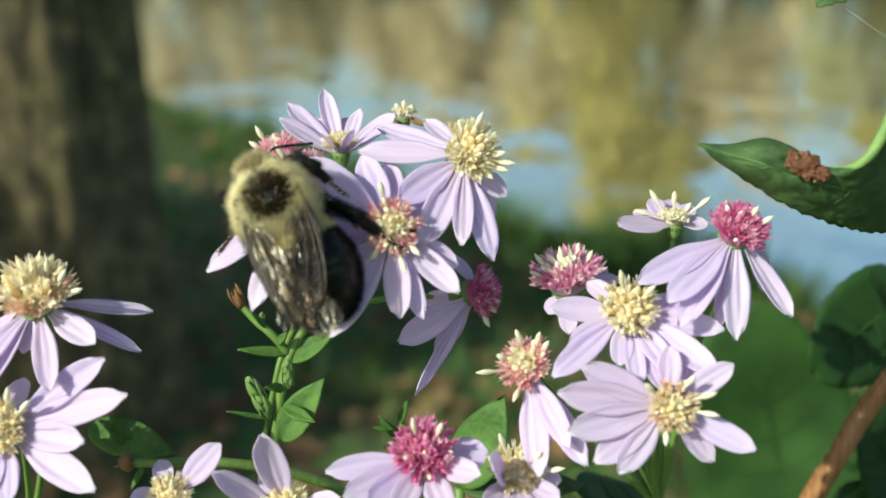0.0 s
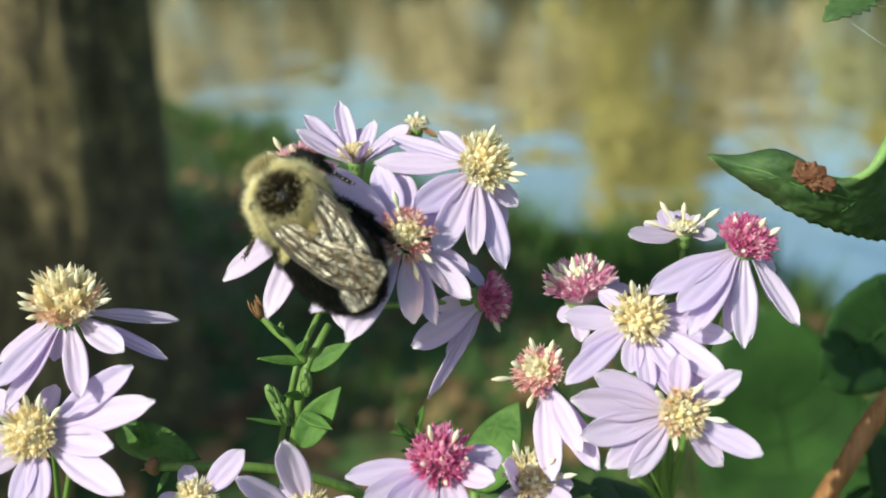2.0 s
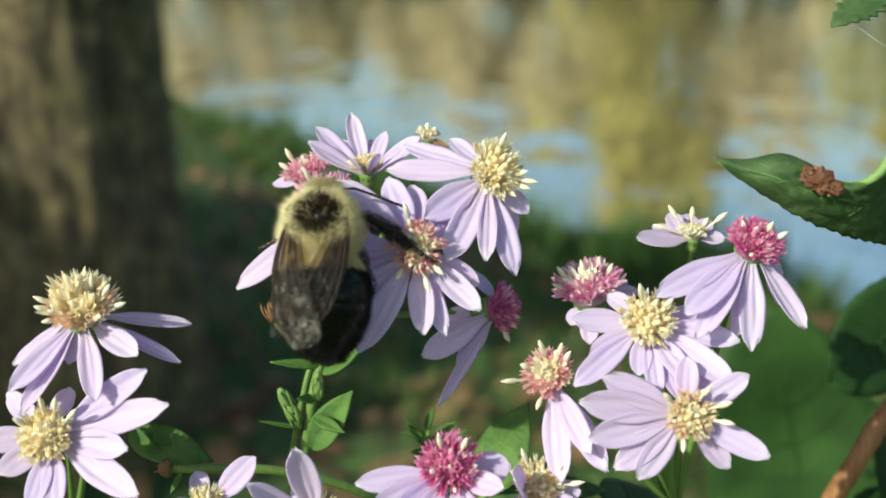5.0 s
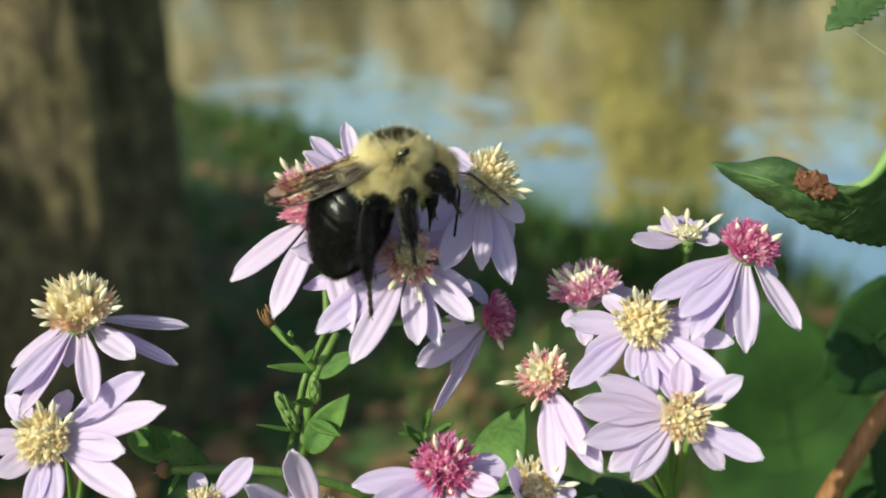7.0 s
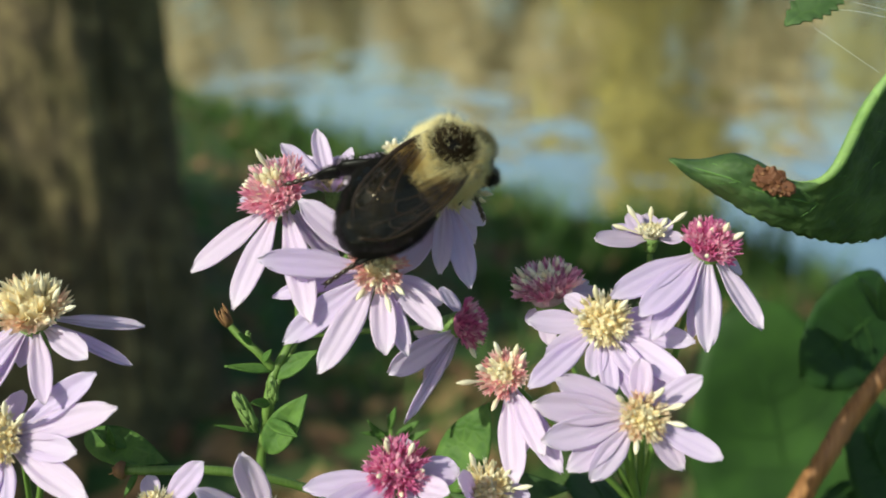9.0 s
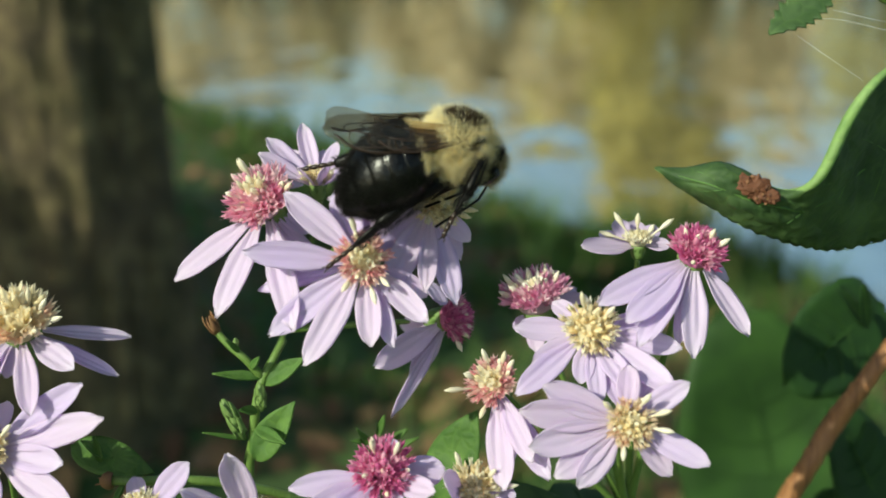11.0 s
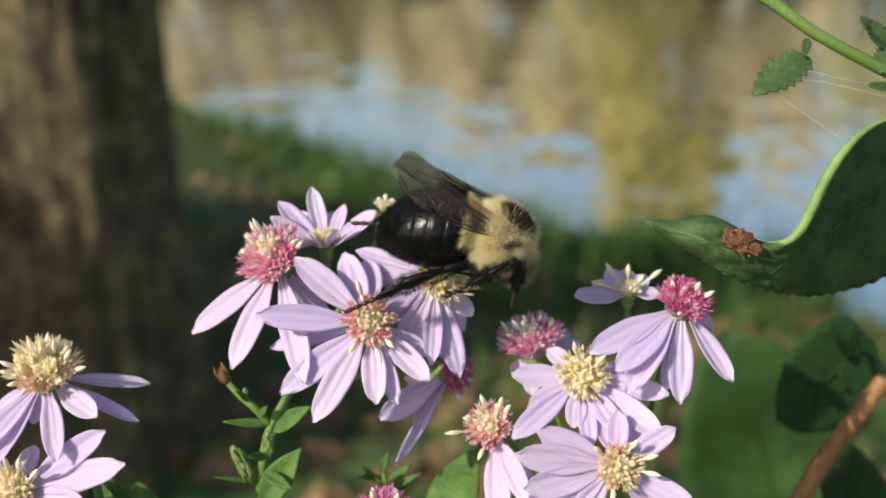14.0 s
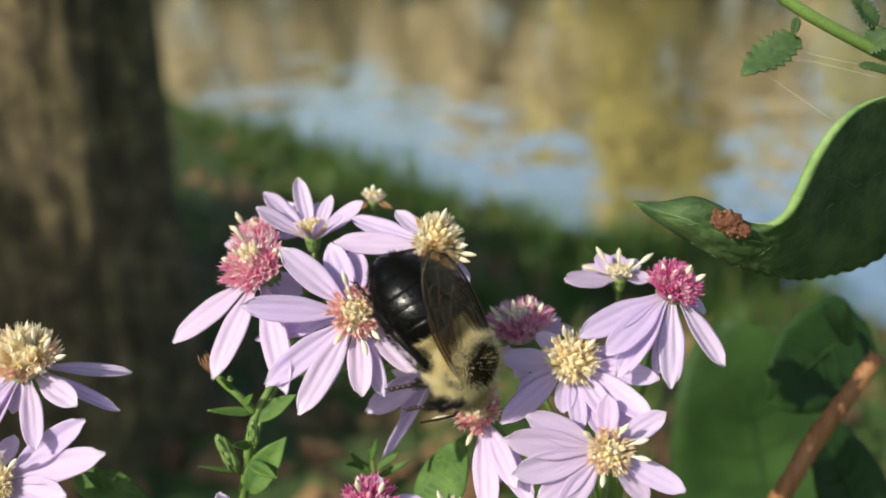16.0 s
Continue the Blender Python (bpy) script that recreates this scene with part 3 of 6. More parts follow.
def style_bit(length, width):
    """A thin pale stalk with a club-shaped end."""
    return lathe([(width * 0.4, 0), (width * 0.35, length * 0.45), (width * 0.5, length * 0.58), (width * 1.0, length * 0.72), (width * 0.9, length * 0.86), (width * 0.15, length)], 6)


DISC = {  # inner florets, outer florets, dome height, share of the inner ones
    "cream": (M_YELLOW, M_CREAM, 0.75, 0.55),
    "cream_tall": (M_YELLOW, M_CREAM, 1.15, 0.5),
    "tan_tall": (M_YELLOW, M_TAN, 1.2, 0.5),
    "pale": (M_CREAM, M_STYLE, 0.7, 0.4),
    "magenta": (M_MAGENTA, M_MAGENTA, 0.85, 0.06),
    "pink": (M_STYLE, M_MAUVE, 0.9, 0.12),
    "rose": (M_CREAM, M_ROSE, 0.85, 0.10),
    "orange": (M_CREAM, M_PINK, 0.75, 0.24),
    "orange_cream": (M_YELLOW, M_TAN, 0.7, 0.32),
}


def flower_head(sprig, origin, seed, row):
    """One aster head: green bracts, a dome of florets, pale styles and lavender rays."""
    centre, radius, way, kind, rays, styles = row
    rng = random.Random(seed)
    inner_m, outer_m, dome, share = DISC[kind]
    m = Matrix.Translation((Vector(centre) - origin) * MM) @ facing(way)
    r = radius * MM
    inv = m.inverted()
    cup = [lathe([(r * 0.10, -r * 1.25), (r * 0.35, -r * 1.15), (r * 0.5, -r * 0.8), (r * 0.52, -r * 0.45), (r * 0.62, -r * 0.25), (r * 0.55, -r * 0.1)], 12)]
    for k in range(26):
        a, level = k * 2.4, k / 26
        tip = Matrix.Rotation(a, 4, "Z") @ Matrix.Translation((r * (0.40 + 0.12 * level), 0, -r * (1.05 - 0.55 * level))) @ Matrix.Rotation(radians(-8 + 18 * level), 4, "Y")
        scale = r * 0.5
        cup.append(moved(sheet(lambda u, v: (0.03 * math.sin(u * 3), (v - 0.5) * 0.36 * (1 - u ** 2), u), 3, 2, 0.05), tip @ Matrix.Scale(scale, 4)))
    head = part("flower_head", mesh_of("bracts", *join(*cup), M_BRACT), sprig, {"cream": "aster head with a yellow disc and lavender rays", "cream_tall": "aster head with a domed cream disc", "tan_tall": "aster head with a domed tan and cream disc", "pale": "small pale aster head with few rays", "magenta": "aster head with a deep magenta disc", "pink": "aster head with a pink disc and pale styles", "rose": "aster head with a rose-red disc", "orange": "aster head with a tan and pink disc", "orange_cream": "aster head with a cream and tan disc"}[kind], m)
    inner, outer, pale = [], [], []
    count = 105 if kind in ("magenta", "rose", "pink") else 84
    for k in range(count):
        q = math.sqrt((k + 0.5) / count)
        a = k * 2.39996 + rng.uniform(-0.15, 0.15)
        lean = q * radians(56) + rng.uniform(-0.08, 0.08)
        base = Vector((math.cos(a) * q * 0.55, math.sin(a) * q * 0.55, 0.05 + 0.25 * dome * (1 - q * q))) * r
        turn = Matrix.Translation(base) @ Matrix.Rotation(a, 4, "Z") @ Matrix.Rotation(lean, 4, "Y")
        size = r * rng.uniform(0.72, 1.15)
        if q * q < share and rng.random() < 0.45:
            inner.append(moved(open_floret(size * (0.50 + 0.32 * dome), r * rng.uniform(0.13, 0.18), rng), turn @ Matrix.Rotation(rng.uniform(-0.3, 0.3), 4, "Y") @ Matrix.Rotation(rng.uniform(-0.3, 0.3), 4, "X")))
        elif q * q < share:
            inner.append(moved(bud_floret(size * (0.52 + 0.32 * dome), r * rng.uniform(0.105, 0.15)), turn @ Matrix.Rotation(rng.uniform(-0.2, 0.2), 4, "Y") @ Matrix.Rotation(rng.uniform(-0.2, 0.2), 4, "X")))
        else:
            outer.append(moved(open_floret(size * (0.50 + 0.30 * dome), r * rng.uniform(0.09, 0.15), rng), turn @ Matrix.Rotation(rng.uniform(-0.14, 0.14), 4, "Y") @ Matrix.Rotation(rng.uniform(-0.14, 0.14), 4, "X")))
            if rng.random() < (0.05 if kind in ("magenta", "rose", "pink") else 0.09):
                pale.append(moved(style_bit(size * (0.56 + 0.36 * dome), r * 0.10), turn @ Matrix.Rotation(rng.uniform(-0.12, 0.12), 4, "X")))
            elif rng.random() < 0.22:
                outer.append(moved(style_bit(size * (0.56 + 0.30 * dome), r * 0.07), turn))
    floor_bit = lathe([(r * 0.6, -r * 0.12), (r * 0.64, r * 0.06), (r * 0.6, r * (0.24 + 0.24 * dome)), (r * 0.36, r * (0.36 + 0.38 * dome)), (r * 0.05, r * (0.40 + 0.45 * dome))], 14)
    if share < 0.2:
        outer.append(floor_bit)
    else:
        inner.append(floor_bit)
    part("disc", mesh_of("disc", *join(*inner), inner_m), head)
    part("disc_rim", mesh_of("disc_rim", *join(*outer), outer_m), head)
    for u, v, w in styles:
        tip = inv @ ((Vector((u, v, w)) - origin) * MM)
        base = Vector((tip.x, tip.y, 0)).normalized() * r * 0.3 if tip.xy.length > r * 0.3 else Vector((tip.x, tip.y, 0))
        way_l = tip - base
        pale.append(moved(style_bit(way_l.length, 0.25 * MM), Matrix.Translation(base) @ facing(way_l)))
    if pale:
        part("style_tuft", mesh_of("style_tuft", *join(*pale), M_STYLE), head)
    for k, (u, v, w, wide) in enumerate(rays):
        tip = inv @ ((Vector((u, v, w)) - origin) * MM)
        out = Vector((tip.x, tip.y, 0)).normalized()
        base = out * r * 0.42 + Vector((0, 0, -r * 0.18))
        x = tip - base
        z = Vector((0, 0, 0.75)) + inv.to_3x3() @ Vector((0, 0.1, 0.5))
        if x.z < 0:
            z = z + out * 0.4
        y = z.cross(x).normalized()
        z = x.normalized().cross(y)
        turn = Matrix((x.normalized(), y, z)).transposed().to_4x4()
        part("petal", PETALS[(seed * 3 + k) % 8], head, "", Matrix.Translation(base) @ turn @ Matrix.Diagonal((x.length * 1.02, wide * 0.94 * MM, x.length * 0.6, 1)))
    return head


def aster_leaf(length, width, fold=0.25, droop=0.2, teeth=0.0, blunt=0.85):
    def at(u, v):
        y = 2 * v - 1
        w = width * 0.5 * math.sin(math.pi * u ** 0.75) ** blunt
        w *= 1 + teeth * (abs((u * 8) % 1 - 0.5) - 0.25) + 0.3 * teeth * noise.noise(Vector((u * 4, y, length * 900)))
        return length * u, w * y, abs(y) * w * fold - droop * length * u * u + 0.03 * width * math.sin(u * 9 + y)

    return sheet(at, 40 if teeth > 0.1 else 16, 8, 0.00018)


def leaf_at(owner, name, base, tip, width, up, origin, material, fold=0.25, droop=0.05, label="", teeth=0.0, blunt=0.85):
    b, t = (Vector(base) - origin) * MM, (Vector(tip) - origin) * MM
    x = t - b
    y = Vector(up).cross(x).normalized()
    z = x.normalized().cross(y)
    m = Matrix.Translation(b) @ Matrix((x.normalized(), y, z)).transposed().to_4x4()
    return part(name, mesh_of(name, *aster_leaf(x.length, width * MM, fold, droop, teeth, blunt), material), owner, label, m)


DOWN = PLANT.to_3x3().inverted() @ Vector((0, 0, -1))


def foot(node, sink=(0, 0, 0)):
    """Stem points from a node down to the soil, in millimetres."""
    p = Vector(node)
    w = PLANT @ (p * MM)
    drop = (w.z - ground_z(w.x, w.y) + 0.02) / MM
    side = Vector(sink)
    return [p + DOWN * drop * k + side * math.sin(k * 1.57) for k in (0.012, 0.03, 0.07, 0.15, 0.32, 0.62, 1.0)]


def sprig_stems(sprig, node, heads, origin, line=(), thick=0.5, sink=(0, 0, -25)):
    """The main stem to the soil, and a thin stalk from every head to the node."""
    thick, sink = (0.34, (0, 0, -20)) if line else (thick, sink)
    pts = [Vector(node)] + ([Vector(p) for p in line] + foot(line[-1], sink) if line else foot(node, sink))
    v, f = tube([(p - origin) * MM for p in pts], [thick * MM * (0.8 + 1.2 * (k / (len(pts) - 1)) ** 3) for k in range(len(pts))], 8)
    part("stem", mesh_of("stem", v, f, M_STEM), sprig)
    for centre, radius, way, *_ in heads:
        c = Vector(centre) - Vector(way).normalized() * radius * 1.15
        mid = c.lerp(Vector(node), 0.5) - Vector(way).normalized() * radius * 0.8
        v, f = tube([(p - origin) * MM for p in (c, c - Vector(way).normalized() * radius * 0.5, mid, Vector(node))], [0.28 * MM, 0.25 * MM, 0.3 * MM, 0.42 * MM], 7)
        part("stalk", mesh_of("stalk", v, f, M_STEM), sprig)


def build_sprig(label, node, heads, seed, line=()):
    origin = Vector(node)
    sprig = thing("aster_sprig", label, "aster", group="aster sprigs", m=PLANT @ Matrix.Translation(origin * MM))
    made = [flower_head(sprig, origin, seed + i, row) for i, row in enumerate(heads)]
    sprig_stems(sprig, node, heads, origin, line)
    return sprig, origin, made



# ---- plan of the plants (millimetres) ----
NODE_R = (20.04, -24.01, -14)
HEADS_R = []  # middle, disc radius, facing, kind, rays (tip and width), long styles
HEADS_R.append(((23.41, 1.27, 1), 2.18, (0.15, 0.7, 0.7), "magenta",
    [(22.9, -7.1, 3, 2.5), (27.8, -5.5, 1, 2.1), (27.3, -0.9, -3, 1.8), (15, -2.6, 4, 2.6), (17.2, -4, 5, 2.7), (18.1, -5.9, 5, 2.3), (21.8, -6.1, 2, 1.6), (26.6, -3.6, -2, 1.6)],
    [(24.8, 3.4, 2.5), (26, 2.6, 2.5), (23.5, 3, 2.5)]))
HEADS_R.append(((19.54, 2.3, -4), 1.23, (0, 0.95, 0.3), "pale",
    [(14.3, 2, -1, 2.5), (17.9, 4.4, -6, 2.1), (19.8, 4.4, -7, 1.9), (21.5, 3.8, -6, 1.8), (22.4, 2.2, -4, 1.9), (16.4, 3.2, -6, 1.8)],
    [(17.4, 5, -3.6), (19.5, 4.9, -3.6), (22.6, 4.4, -3.6), (16.1, 3.3, -3.6), (20.9, 3.9, -3.6)]))
HEADS_R.append(((10.75, -2.88, -5), 2.75, (-0.25, 0.86, 0.45), "pink",
    [(15.4, -2.6, -7, 1.8), (8.9, -5.5, -4, 1.8), (10.5, -7.1, -3, 1.8), (14.6, -1.9, -9, 1.6)],
    [(7.3, -1.9, -3.8), (7.7, -0.4, -3.8), (9.8, 0.2, -3.8), (11.4, 0.5, -3.8), (12.6, -0.1, -3.8), (8.6, -1.1, -3.8)]))
HEADS_R.append(((14.63, -4.79, 2), 2.13, (-0.02, 0.3, 0.95), "cream",
    [(8.4, -4.7, 2, 2.2), (8.4, -9.7, 5, 2.3), (9.8, -7.6, 3, 2.1), (15, -10.5, 5, 1.8), (13.6, -9, 4, 2), (21.9, -6.3, 3, 2.1), (21, -9.4, 5, 2.5), (17.7, -9.5, 5, 2.1), (20, -4.3, 1, 2.2), (11.8, -2.6, -1, 1.8)],
    [(13.7, -1.6, 4), (16.4, -2.8, 4), (12.4, -4.1, 4)]))
HEADS_R.append(((6.74, -9.39, 1), 2.09, (-0.4, 0.45, 0.8), "orange",
    [(7.4, -17.6, 4, 2.5), (11.1, -16.8, 4, 2.3), (9.6, -15.1, 5, 2.1), (8.3, -15.4, 2, 2.1)],
    [(2.6, -9.7, 2.7), (5.7, -6.3, 2.7), (4.2, -8.3, 2.7), (8.3, -7.2, 2.7), (5.5, -12, 2.7), (7.6, -6.5, 2.7)]))
HEADS_R.append(((17.14, -11.88, 6), 1.90, (0.12, 0.12, 0.99), "orange_cream",
    [(10.4, -8.8, 7, 2.5), (8.5, -10.6, 8, 2.7), (9.1, -13.5, 8, 2.7), (11.2, -15.7, 8, 2.5), (12.9, -16.5, 8, 2.4), (23.3, -15, 7, 2.2), (20.7, -16.3, 5, 2), (21.9, -8.7, 6, 2.1), (17.3, -7.4, 5, 2.1), (19.9, -8.3, 3, 2), (16, -8.3, 3, 1.7)],
    [(20.2, -10.6, 7.9), (20.4, -12.3, 7.9), (18.6, -9.3, 7.9), (16.4, -14.5, 7.9), (14.9, -9.9, 7.9)]))
NODE_L = (-39.03, -29.25, -14)
HEADS_L = []  # middle, disc radius, facing, kind, rays (tip and width), long styles
HEADS_L.append(((-32.03, -4.28, 2), 2.70, (0, 0.75, 0.66), "tan_tall",
    [(-23.7, -5.3, -1, 1.4), (-23.9, -8.3, 2, 1.3), (-26.6, -7.4, 5, 2.3), (-29.3, -10.8, 7, 2.1), (-36.5, -10.2, 6, 2.2), (-35.5, -12.2, 6, 1.9), (-32.9, -8.4, 3, 1.8), (-39.1, -8.9, -1, 1.5)],
    [(-35.5, -2.8, 3.8), (-30.7, -0.9, 3.8), (-29.2, -1.8, 3.8), (-27.9, -3.3, 3.8), (-33.4, -2.3, 3.8), (-32.1, -1.6, 3.8), (-34.8, -4.9, 3.8)]))
HEADS_L.append(((-33.69, -13.95, 5), 2.18, (-0.05, 0.3, 0.95), "cream",
    [(-25.6, -8.5, 6, 2.5), (-23.6, -11.1, 7, 2.7), (-26.6, -14.6, 7, 2.5), (-25.7, -18, 8, 2.7), (-32.1, -19.1, 8, 2.2), (-34, -19.1, 8, 2.1), (-36.9, -16.6, 7, 2.4), (-39, -14.2, 6, 2.3), (-33.1, -10.4, 2, 2), (-38.4, -10.9, 2, 2)],
    [(-33.7, -10.5, 7.1), (-32.4, -10.5, 7.1), (-35.8, -12.2, 7.1), (-30.8, -11.5, 7.1)]))
NODE_B = (-6.28, -32.98, -12)
HEADS_B = []  # middle, disc radius, facing, kind, rays (tip and width), long styles
HEADS_B.append(((-1.64, -16.32, 4), 2.28, (0, 0.55, 0.83), "magenta",
    [(-9.1, -17.4, 5, 2.2), (-7.6, -19, 7, 2.5), (3.4, -16.3, 3, 2.8), (2.6, -17.3, 7, 2.2), (-1.3, -14.3, -1, 2), (-3.6, -19.6, 9, 2.3), (0.2, -19.7, 9, 2.3), (-5.6, -19, 8, 2.2)],
    [(-2.5, -13.3, 5.9), (-0.2, -13.5, 5.9), (-1.5, -15.6, 5.9)]))
HEADS_B.append(((5.68, -18.14, 2), 1.99, (0.05, 0.55, 0.83), "cream",
    [(9.2, -18.6, 2, 2), (3.4, -15.9, 8, 2.6), (8.6, -19.3, 6, 2), (6.1, -20.4, 7, 2.2), (3.1, -20, 6, 2.2)],
    [(4.2, -14.7, 3.7), (3.3, -16.5, 3.7), (9.3, -17.4, 3.7), (7.5, -16.1, 3.7)]))
HEADS_B.append(((-21.47, -19.69, 3), 1.61, (0.1, 0.4, 0.91), "cream",
    [(-17.2, -15.3, 5, 2.3), (-23.4, -22, 6, 2), (-18.5, -21.9, 6, 2.2), (-24.4, -19.8, 4, 2), (-23.1, -17.4, 0, 1.8)],
    [(-21, -18.4, 4.5)]))
HEADS_B.append(((-12.5, -21.33, 2), 2.09, (-0.1, 0.4, 0.91), "cream",
    [(-13.9, -14.2, 6, 2.7), (-17.5, -17.3, 6, 2), (-14.8, -18.3, 0, 2), (-8.2, -19.9, 3, 2.2), (-16, -22.2, 5, 2.2)],
    []))
NODE_CF = (-11.83, -6.16, -8)
HEADS_CF = []  # middle, disc radius, facing, kind, rays (tip and width), long styles
HEADS_CF.append(((-12.38, 5.21, 0), 2.75, (-0.35, 0.5, 0.8), "rose",
    [(-19.8, -1.2, 1, 2.5), (-15.9, -4.2, 3, 2.7), (-9, -5, 6, 2.7), (-8.9, 2.8, -3, 1.8), (-7.8, -0.9, -4, 1.9)],
    [(-14.1, 8.9, 2.2), (-14.3, 7, 2.2), (-12, 6.8, 2.2), (-12.5, 7.8, 2.2)]))
HEADS_CF.append(((-8.2, 7.0, -3), 1.3, (-0.02, 0.96, 0.28), "cream_tall",
    [(-12.8, 11.0, -4, 2.1), (-13.2, 9.5, -2.2, 2.1), (-10, 12.4, -6, 1.8), (-8.1, 10.2, -6.8, 1.7), (-6.8, 10.8, -5.6, 1.5), (-3.7, 10.1, -3.6, 2.1), (-5.2, 8.7, -0.4, 2.0), (-9.5, 8.1, -0.2, 1.6), (-7, 8.3, 0.2, 1.4), (-11.2, 10.2, -7.2, 1.8)],
    []))
HEADS_CF.append(((-3.56, 0.27, 4), 2.13, (0, 0.2, 0.98), "orange",
    [(-10, 5.8, 4, 2.6), (-13, 1, 6, 2.5), (-12.8, -2.2, 1, 1.7), (-11, -5.6, 6, 2.6), (-8, -7.8, 7, 2.6), (-2.9, -6.5, 6, 2.3), (-1.2, -6.7, 5, 1.8), (1.6, -4.7, 5, 2.2), (1.5, -2.7, 3, 2.1), (-6.2, 6.2, 1, 2.6), (-4.1, 5.7, 0, 2.6), (0.3, 3.8, 0, 2.7)],
    [(-4.5, 3.9, 6.1), (-2.5, -3.2, 6.1), (-1.4, -1.8, 6.1), (-5.2, -2.2, 6.1)]))
HEADS_CF.append(((2.51, 6.66, 0), 2.23, (0.45, 0.35, 0.82), "cream_tall",
    [(-6.4, 7, 0, 2.3), (-5, 9.2, -2, 2), (-1, 9.9, -3, 1.8), (-3, 2.8, 3, 2.8), (-1.3, -0.8, 4, 2.7), (2, -0.6, 4, 1.9), (4.4, -1.9, 3, 2.5), (5.6, 3.3, 0, 2), (4.8, 1.6, -3, 1.9)],
    [(3.7, 9.9, 1.8), (1.8, 9.3, 1.8), (6.3, 5.8, 1.8), (4.5, 4.6, 1.8), (5.5, 6.7, 1.8), (5.7, 5.2, 1.8)]))
HEADS_CF.append(((3.08, -5.08, -6), 1.99, (0.88, 0.1, 0.47), "magenta",
    [(-2, -13.8, -5, 1.6), (-3.5, -9.2, -4, 2.7), (-0.3, -10.3, -6, 2.1), (1.2, -1.8, -9, 2.3), (-1.4, -5.9, -8, 2.1)],
    [(4.9, -4.7, -5.1), (5.2, -5.8, -5.1), (4.9, -6.7, -5.1), (4.3, -8, -5.1), (4.5, -3.7, -5.1)]))
HEADS_CF.append(((-3.08, 10.5, -9), 1.0, (0.1, 0.91, 0.4), "pale",
    [(-2.2, 10, -11, 0.8)],
    [(-3.9, 11.6, -8.7), (-2.4, 11.5, -8.7), (-3.1, 11.9, -8.6)]))
HEADS_CF.append(((-13.69, 6.64, -6), 1.9, (-0.25, 0.85, 0.45), "rose",
    [(-17.3, 6.3, -8, 1.6), (-10.3, 7.2, -9, 1.5)],
    [(-15.7, 9.2, -5), (-16.3, 7.9, -5.3)]))
STALK_LINE = [(-11.3, -6.1, -4), (-12.1, -7.8, -3), (-13, -9.5, -3), (-13.6, -12, -3), (-14.1, -15.2, -4), (-14.6, -18.4, -5)]
CF_LINE = [(-13.5, -10.3, -6), (-14.2, -13.1, -6), (-15, -16.5, -7), (-15.6, -20, -8)]
STALK_BRANCH = [(-16.9, -5.1, -2), (-15.6, -6.5, -2), (-14.3, -7.6, -2), (-13, -9.3, -3)]
BROWN_BUD = [(-16.8, -5.3, -2), (-17.4, -3.5, -1)]
STALK_LEAVES = [((-13, -9.3, -3), (-16.9, -8.7, -1), 0.9, 0.3), ((-12.9, -9.9, -3), (-9.2, -7.5, -2), 1.8, 0.3), ((-13.7, -16.5, -3), (-10, -11.2, -1), 2.9, 0.35), ((-13.4, -13.6, -2), (-10.5, -14.3, 1), 1.2, 0.3), ((-14.6, -14.9, -4), (-18, -13.9, -2), 0.4, 0.2), ((-13.3, -12.1, -2), (-14.5, -11.7, 0), 0.9, 0.3), ((-14.8, -7, -2), (-15.5, -5.8, 0), 0.6, 0.3), ((-13.8, -8.4, -2), (-12.9, -7.3, -1), 0.7, 0.3)]
STALK_BUDS = [((-14.6, -14.7, -3), (-16.4, -10.9, -2), 1.2), ((-12.9, -12.1, -2), (-12.9, -9.5, -1), 1.0), ((-15.2, -7.1, -2), (-15.1, -5.7, -2), 0.5)]
CROSS_LINE = [(-25.7, -17.9, -2), (-22.2, -17.9, -2), (-18.5, -18.1, -3), (-14.3, -19.1, -5), (-9.5, -21.3, -8), (-6.6, -24.7, -12)]
CROSS_LEAVES = [((-30, -15.3, -4), (-22.2, -17.1, -2), 3.5, 0.15), ((-24.7, -18.1, -2), (-25.6, -20, -1), 0.6, 0.2), ((-25.7, -15.9, -2), (-28.1, -14.2, -1), 1.2, 0.3), ((-26.7, -16.3, -2), (-26.6, -13.8, 0), 0.8, 0.3)]
LEAF_UPPER = [(20, 8.6, 2), (22.6, 8.5, 2), (25.1, 8.9, 3), (27.4, 8, 3), (29.6, 6.7, 3), (31.3, 6.6, 5), (32.7, 8.3, 6), (33.8, 11.4, 7), (36, 14.6, 7), (39.2, 16.7, 6), (43.6, 17.4, 4)]
LEAF_MID = [(20, 8.6, 2), (22.4, 7.6, 3), (24.9, 6.8, 4), (27.1, 5.8, 4), (29.3, 5.3, 4), (31.9, 4.9, 3), (34.5, 6.1, 2), (37.1, 8.1, 1), (40.3, 10.2, 0), (44, 12, -2), (48.2, 13.9, -4)]
LEAF_LOWER = [(20, 8.5, 2), (22.4, 6.7, 2), (25.1, 5.2, 1), (27.4, 3.8, 1), (30.5, 2.7, 0), (33.5, 2, -2), (36.6, 1.7, -4), (40.3, 2.2, -6), (44.1, 3.4, -7), (47.6, 6.2, -7), (51.1, 9.8, -8)]
GALL_AT = (27.63, 6.56, 5)
SHRUB_LINE = [(28.4, 29.2, 2), (31.5, 27.2, 2), (35.1, 24.6, 2), (41.2, 21.6, 1), (48.3, 18.8, -2), (56, 7.9, -10), (63, -21.5, -20), (63.4, -86.5, -20), (61.7, -672.2, -20)]
